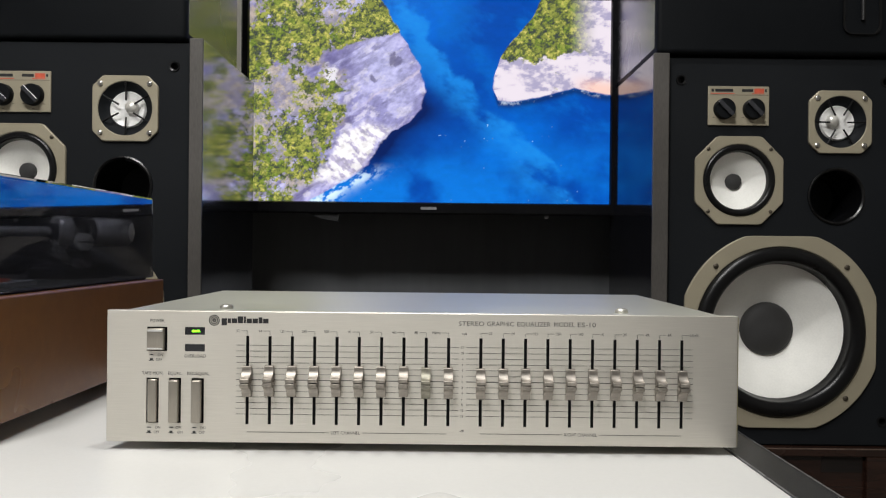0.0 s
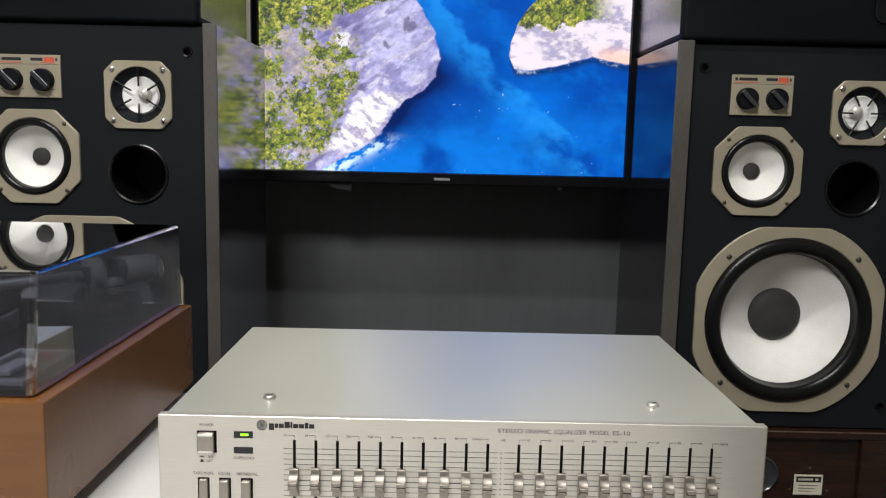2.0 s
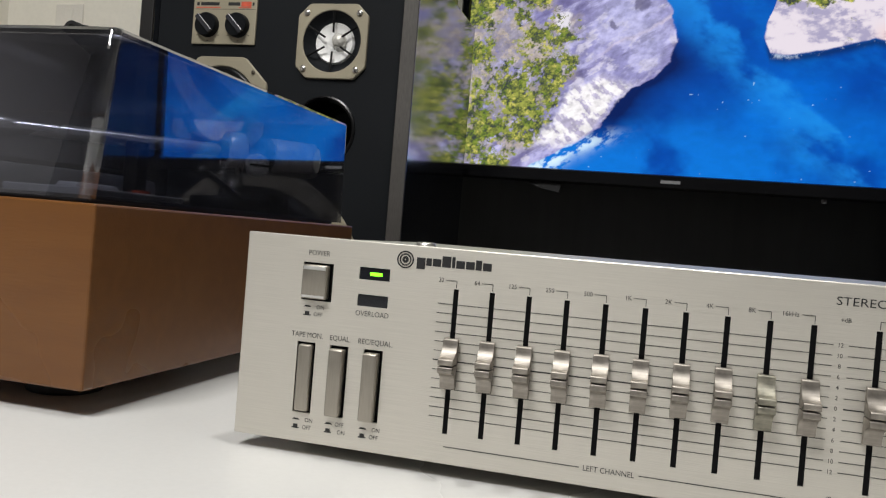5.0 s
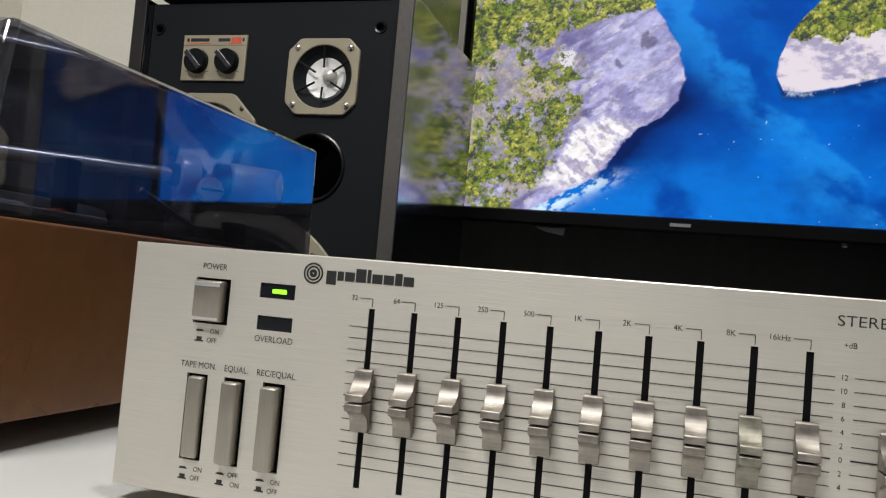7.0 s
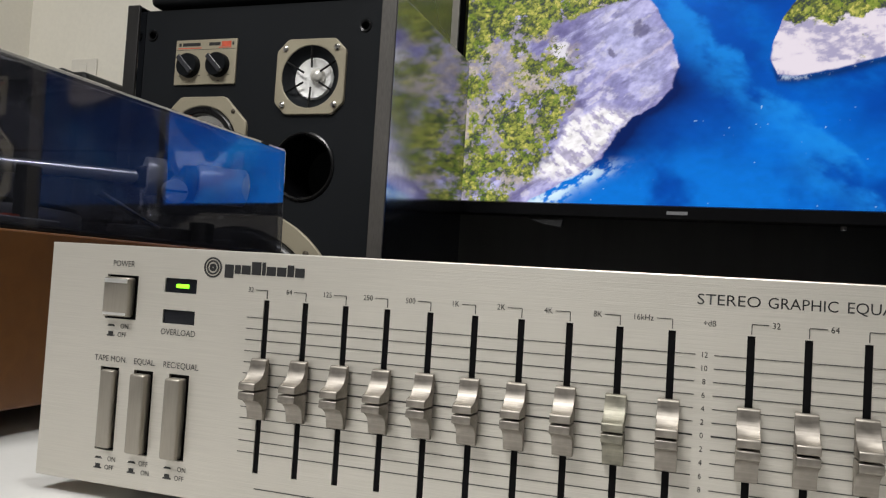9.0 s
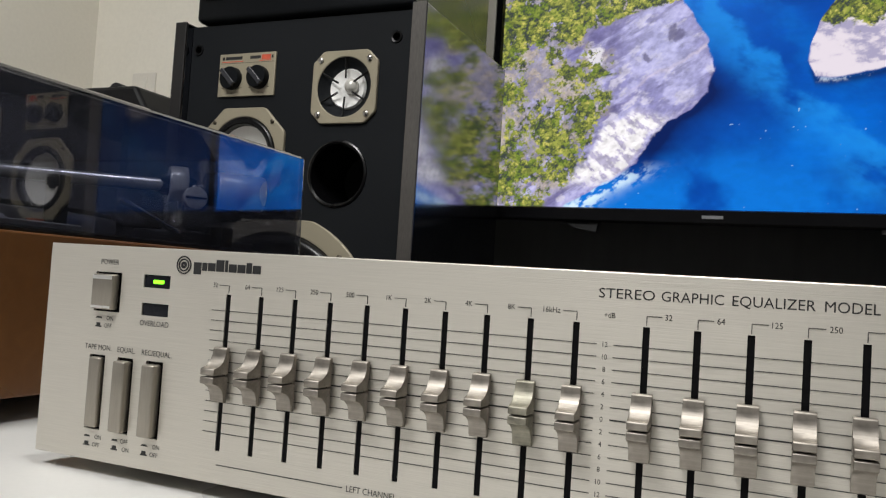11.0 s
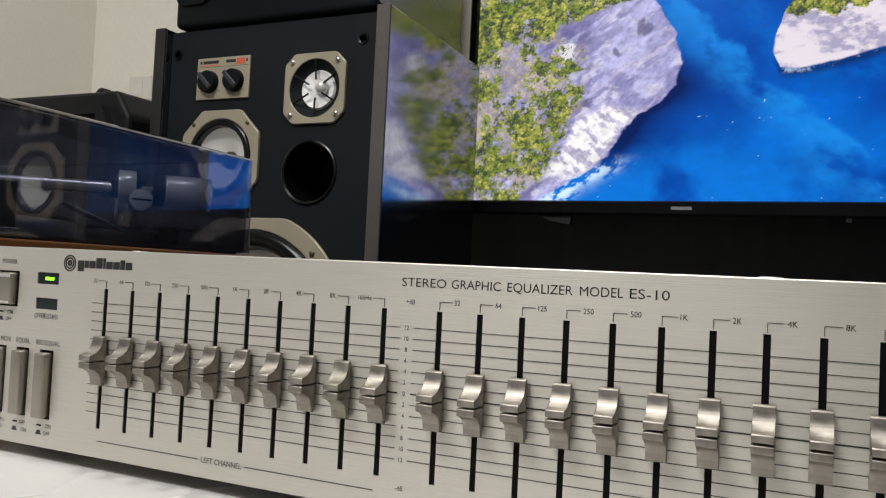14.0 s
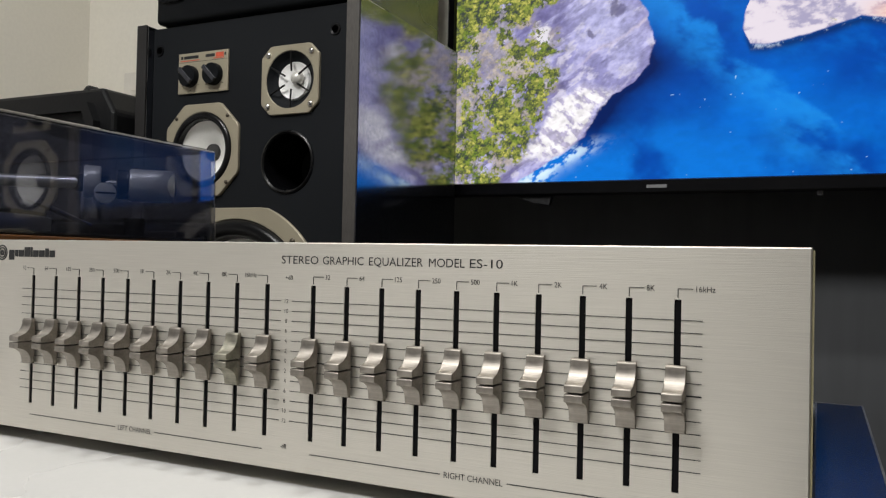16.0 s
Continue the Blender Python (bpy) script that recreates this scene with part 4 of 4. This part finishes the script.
def crowns(u, v, freq, seed):
    """Light on a canopy of round tufts seen from above, and a random tone for each tuft."""
    rng = np.random.RandomState(seed)
    n = 128
    jx, jy, tone = rng.rand(n, n), rng.rand(n, n), rng.rand(n, n)
    x, y = u * freq, v * freq
    i, j = np.floor(x).astype(int), np.floor(y).astype(int)
    best, lit, shade_of = np.full(x.shape, 9.0), np.zeros(x.shape), np.zeros(x.shape)
    for a in (-1, 0, 1):
        for b in (-1, 0, 1):
            p, q = (i + a) % n, (j + b) % n
            dx, dy = x - (i + a + jx[p, q]), y - (j + b + jy[p, q])
            d = dx * dx + dy * dy
            near_one = d < best
            best = np.where(near_one, d, best)
            lit = np.where(near_one, 0.62 - 0.55 * d + 0.5 * (dy - 0.5 * dx), lit)
            shade_of = np.where(near_one, tone[p, q], shade_of)
    return np.clip(lit, 0, 1.2), shade_of


gu, gv = np.meshgrid(np.linspace(0, 1, NX + 1), np.linspace(0, 1, NZ + 1))
u16, v9 = gu * 1.6, gv * 0.9
wob = fractal(u16, v9, 9, 5) - 0.5
# sea: deep blue, a pale current running down to the lower corner, glitter
sea = np.zeros(gu.shape + (3,)) + np.array((0.001, 0.112, 0.53))
sea = blend(sea, (0.001, 0.052, 0.33), 0.9 * step(0.36, 0.62, fractal(u16 * 0.8, v9 * 1.1, 3.2, 11, 4, 0.45)))
sea = blend(sea, (0.004, 0.19, 0.7), 0.75 * step(0.42, 0.05, gv + 0.12 * wob) * step(0.35, 0.6, fractal(u16, v9, 4, 21)))
current = gu - np.interp(gv, (0.0, 0.2, 0.38, 0.57, 0.8, 1.0), (0.93, 0.83, 0.715, 0.62, 0.5, 0.44)) + 0.09 * wob
veil = fractal(u16 + 0.6 * v9, v9 * 1.3, 7, 25, 5, 0.6)
sea = blend(sea, (0.012, 0.25, 0.74), 0.7 * step(0.012, -0.012, current) * step(-0.17, -0.02, current) * step(0.28, 0.62, veil))
sea = blend(sea, (0.002, 0.13, 0.52), 0.5 * step(0.02, 0.05, current) * step(0.45, 0.7, veil))
sea = sea * (0.9 + 0.2 * fractal(u16 * 0.8, v9 * 1.5, 34, 31, 4))[..., None]
sea = blend(sea, (0.45, 0.7, 0.9), step(0.9, 0.94, fractal(u16, v9, 70, 41, 2)) * step(0.6, 0.35, gv) * 0.7)
# near cliff: everything left of a wandering edge
EDGE = ((0.0, 0.17), (0.06, 0.22), (0.12, 0.28), (0.18, 0.33), (0.24, 0.355), (0.3, 0.37), (0.345, 0.395), (0.39, 0.44), (0.46, 0.478), (0.55, 0.487), (0.63, 0.483), (0.71, 0.46), (0.79, 0.43), (0.9, 0.4), (1.0, 0.36))
edge = np.interp(gv, [p[0] for p in EDGE], [p[1] for p in EDGE]) + 0.028 * (fractal(u16, v9, 16, 51) - 0.5)
near = step(0.003, -0.003, gu - edge)
inset = edge - gu
ru, rv = u16 * 0.86 + v9 * 0.5, v9 * 0.86 - u16 * 0.5
bed = fractal(ru * 0.35, rv * 2.4, 9, 61, 6, 0.6)
lump = fractal(ru, rv * 1.4, 13, 63, 5, 0.6)
rock = np.zeros(gu.shape + (3,)) + np.array((0.27, 0.255, 0.5))
rock = blend(rock, (0.5, 0.48, 0.78), step(0.4, 0.62, lump))
rock = blend(rock, (0.15, 0.13, 0.31), 0.75 * step(0.53, 0.68, bed))
rock = blend(rock, (0.72, 0.68, 0.82), 0.7 * step(0.56, 0.72, fractal(ru * 1.1 + 7, rv * 1.9, 15, 73, 5, 0.6)))
ledge = rv - (0.03 + 0.05 * wob) - 0.085
rock = blend(rock, (0.7, 0.6, 0.72), 0.75 * np.exp(-(ledge / 0.006) ** 2) * step(0.2, 0.1, inset))
smooth_face = spot(0.37, 0.66, 0.075, 0.13) + 0.6 * spot(0.44, 0.5, 0.05, 0.12)
rock = blend(rock, (0.5, 0.5, 0.76), np.clip(0.6 * smooth_face, 0, 0.6))
rock = blend(rock, (0.17, 0.15, 0.38), 0.7 * step(0.05, 0.0, inset) * step(0.55, 0.36, gv) * step(0.32, 0.4, gv))
# pale broken pillar at the foot
pillar = step(0.015, 0.03, inset + 0.015) * step(0.13, 0.1, inset + 0.1 * wob) * step(0.42, 0.36, gv + 0.7 * (gu - 0.34)) * step(0.06, 0.14, gv)
chips = fractal(u16 * 1.2 + v9, v9 * 1.1, 36, 75, 4, 0.65)
rock = rock * (1 - pillar[..., None]) + blend(np.zeros(gu.shape + (3,)) + np.array((0.48, 0.44, 0.6)), (0.93, 0.9, 0.92), step(0.36, 0.54, chips)) * pillar[..., None]
rock = rock * (0.5 + 0.76 * fractal(ru, rv * 1.5, 44, 111, 4, 0.65))[..., None]
for cave_u, cave_v, ru_c, rv_c in ((0.415, 0.725, 0.024, 0.06), (0.325, 0.58, 0.015, 0.03)):
    hollow = spot(cave_u + 0.07 * wob, cave_v + 0.1 * wob, ru_c, rv_c) + 0.9 * (fractal(u16, v9, 22, 115, 5, 0.7) - 0.5)
    rock = blend(rock, (0.1, 0.09, 0.18), 0.75 * step(0.4, 0.75, hollow))
# shrubs: bright tufts over dark gaps, thinning towards the edge
warp = 0.022 * (fractal(u16 + 4, v9, 30, 83, 3) - 0.5)
big_lit, big_tone = crowns(u16 + warp, v9 - warp, 38, 81)
small_lit, small_tone = crowns(u16 - warp, v9 + warp, 84, 85)
ragged = fractal(u16 + 2, v9, 46, 91, 5, 0.85)
leafy = np.clip(0.4 * big_lit + 0.36 * small_lit + 1.9 * (ragged - 0.5) + 0.08, 0, 1)
green = blend(np.zeros(gu.shape + (3,)) + np.array((0.045, 0.055, 0.05)), (0.12, 0.15, 0.035), step(0.14, 0.42, leafy))
green = blend(green, (0.39, 0.41, 0.085), step(0.36, 0.68, leafy) * (0.3 + 0.7 * big_tone))
green = blend(green, (0.62, 0.55, 0.14), 0.8 * step(0.52, 0.85, leafy) * step(0.35, 0.8, small_tone))
green = blend(green, (0.09, 0.17, 0.02), 0.6 * step(0.74, 0.86, big_tone) * step(0.15, 0.5, leafy))
scree = blend(np.zeros(gu.shape + (3,)) + np.array((0.28, 0.255, 0.31)), (0.44, 0.37, 0.28), step(0.42, 0.6, fractal(u16, v9, 24, 93, 5, 0.75)))
scree = scree * (0.45 + 1.1 * fractal(u16 + 3, v9, 52, 95, 4, 0.8))[..., None]
bound = np.interp(gv, (0.0, 0.08, 0.2, 0.3, 0.42, 0.6, 0.72, 0.78, 0.84, 1.0), (0.14, 0.17, 0.21, 0.235, 0.245, 0.25, 0.23, 0.3, 0.42, 0.4)) + 0.15 * wob
lush = step(-0.02, 0.05, bound - gu)
patch = fractal(u16, v9, 7, 101, 7, 0.82) + 0.1 * (big_lit - 0.5) + 0.05 * (small_lit - 0.5)
cover = step(0.445, 0.515, patch + 0.13 * lush - 0.08) * step(0.05, 0.4, lush)
bare = lush * step(0.33, 0.5, fractal(u16 + 9, v9, 14, 103, 5, 0.7))
cliff = rock * (1 - 0.8 * bare[..., None]) + scree * 0.8 * bare[..., None]
cliff = cliff * (1 - cover[..., None]) + green * cover[..., None]
scar = spot(0.225, 0.62, 0.03, 0.07) * (1 - 0.7 * cover) + 0.8 * (fractal(ru, rv * 1.6, 30, 117, 5, 0.7) - 0.5)
cliff = blend(cliff, (0.8, 0.77, 0.83), 0.8 * step(0.45, 0.8, scar))
shade = np.exp(-np.clip((gu - edge) / 0.05, 0, 9)) * step(0.62, 0.42, gv)
sea = blend(sea, (0.002, 0.01, 0.08), np.clip(1.5 * shade, 0, 0.95) * step(0.1, 0.24, gv))
surf = np.exp(-((gu - edge - 0.025) / 0.04) ** 2) * step(0.2, 0.1, gv) * step(0.38, 0.6, fractal(ru, rv * 2, 24, 121, 5, 0.65))
sea = blend(sea, (0.62, 0.8, 0.92), surf)
pic = sea * (1 - near[..., None]) + cliff * near[..., None]
# far islet: pale foot, shrubs on its back
LOW = ((0.675, 0.56), (0.69, 0.5), (0.72, 0.495), (0.795, 0.52), (0.875, 0.56), (0.9, 0.575), (0.95, 0.55), (1.0, 0.54))
HIGH = ((0.675, 0.6), (0.695, 0.72), (0.725, 0.8), (0.775, 0.9), (0.815, 1.02), (1.0, 1.2))
low = np.interp(gu, [p[0] for p in LOW], [p[1] for p in LOW]) + 0.02 * wob
high = np.interp(gu, [p[0] for p in HIGH], [p[1] for p in HIGH]) + 0.06 * wob
islet = step(-0.004, 0.004, gv - low) * step(0.004, -0.003, gv - high) * step(0.676, 0.681, gu + 0.02 * wob)
stone = blend(np.zeros(gu.shape + (3,)) + np.array((0.72, 0.65, 0.72)), (0.36, 0.33, 0.48), step(0.42, 0.64, fractal(u16 * 0.8, v9 * 1.4, 18, 131, 6, 0.65)))
moss = step(0.44, 0.52, fractal(u16, v9, 11, 141, 6, 0.68) + 0.6 * step(0.11, 0.26, gv - low + 0.1 * wob) - 0.32) * step(0.97, 0.88, gu)
stone = stone * (1 - moss[..., None]) + green * moss[..., None]
stone = blend(stone, (0.85, 0.46, 0.3), 0.6 * step(0.88, 0.96, gu) * step(0.09, 0.02, gv - low))
pic = blend(pic, (0.003, 0.02, 0.1), 0.8 * np.exp(-((gv - low + 0.014) / 0.018) ** 2) * step(0.67, 0.69, gu))
foam = np.exp(-((gv - low + 0.008) / 0.009) ** 2) * step(0.66, 0.68, gu) * step(0.5, 0.66, fractal(u16, v9, 22, 151, 6, 0.8))
pic = blend(pic, (0.6, 0.7, 0.82), 0.6 * foam)
pic = pic * (1 - islet[..., None]) + stone * islet[..., None]
pic = np.clip(pic, 0, 1)

gx, gz = TX0 + gu * (TX1 - TX0), TZ0 + gv * (TZ1 - TZ0)
verts = np.stack([gx, np.full_like(gx, TY), gz], -1).reshape(-1, 3)
idx = np.arange((NX + 1) * (NZ + 1)).reshape(NZ + 1, NX + 1)
quads = np.stack([idx[:-1, :-1], idx[:-1, 1:], idx[1:, 1:], idx[1:, :-1]], -1).reshape(-1, 4)
me = bpy.data.meshes.new("screen")
me.from_pydata(verts.tolist(), [], quads.tolist())
layer = me.color_attributes.new("picture", "FLOAT_COLOR", "POINT")
layer.data.foreach_set("color", np.concatenate([pic.reshape(-1, 3), np.ones((len(verts), 1))], 1).astype(np.float32).ravel())
shown = bpy.data.materials.new("lit_screen")
shown.use_nodes = True
nt = shown.node_tree
attr = nt.nodes.new("ShaderNodeVertexColor")
attr.layer_name = "picture"
bsdf = nt.nodes["Principled BSDF"]
bsdf.inputs["Base Color"].default_value = (0.002, 0.002, 0.002, 1)
bsdf.inputs["IOR"].default_value = 1.15
bsdf.inputs["Roughness"].default_value = 0.3
nt.links.new(attr.outputs["Color"], bsdf.inputs["Emission Color"])
bsdf.inputs["Emission Strength"].default_value = 1.6
me.materials.append(shown)
screen = new("screen", me)
screen.parent = tv
tagged(screen, "lit screen with cliffs and blue sea")
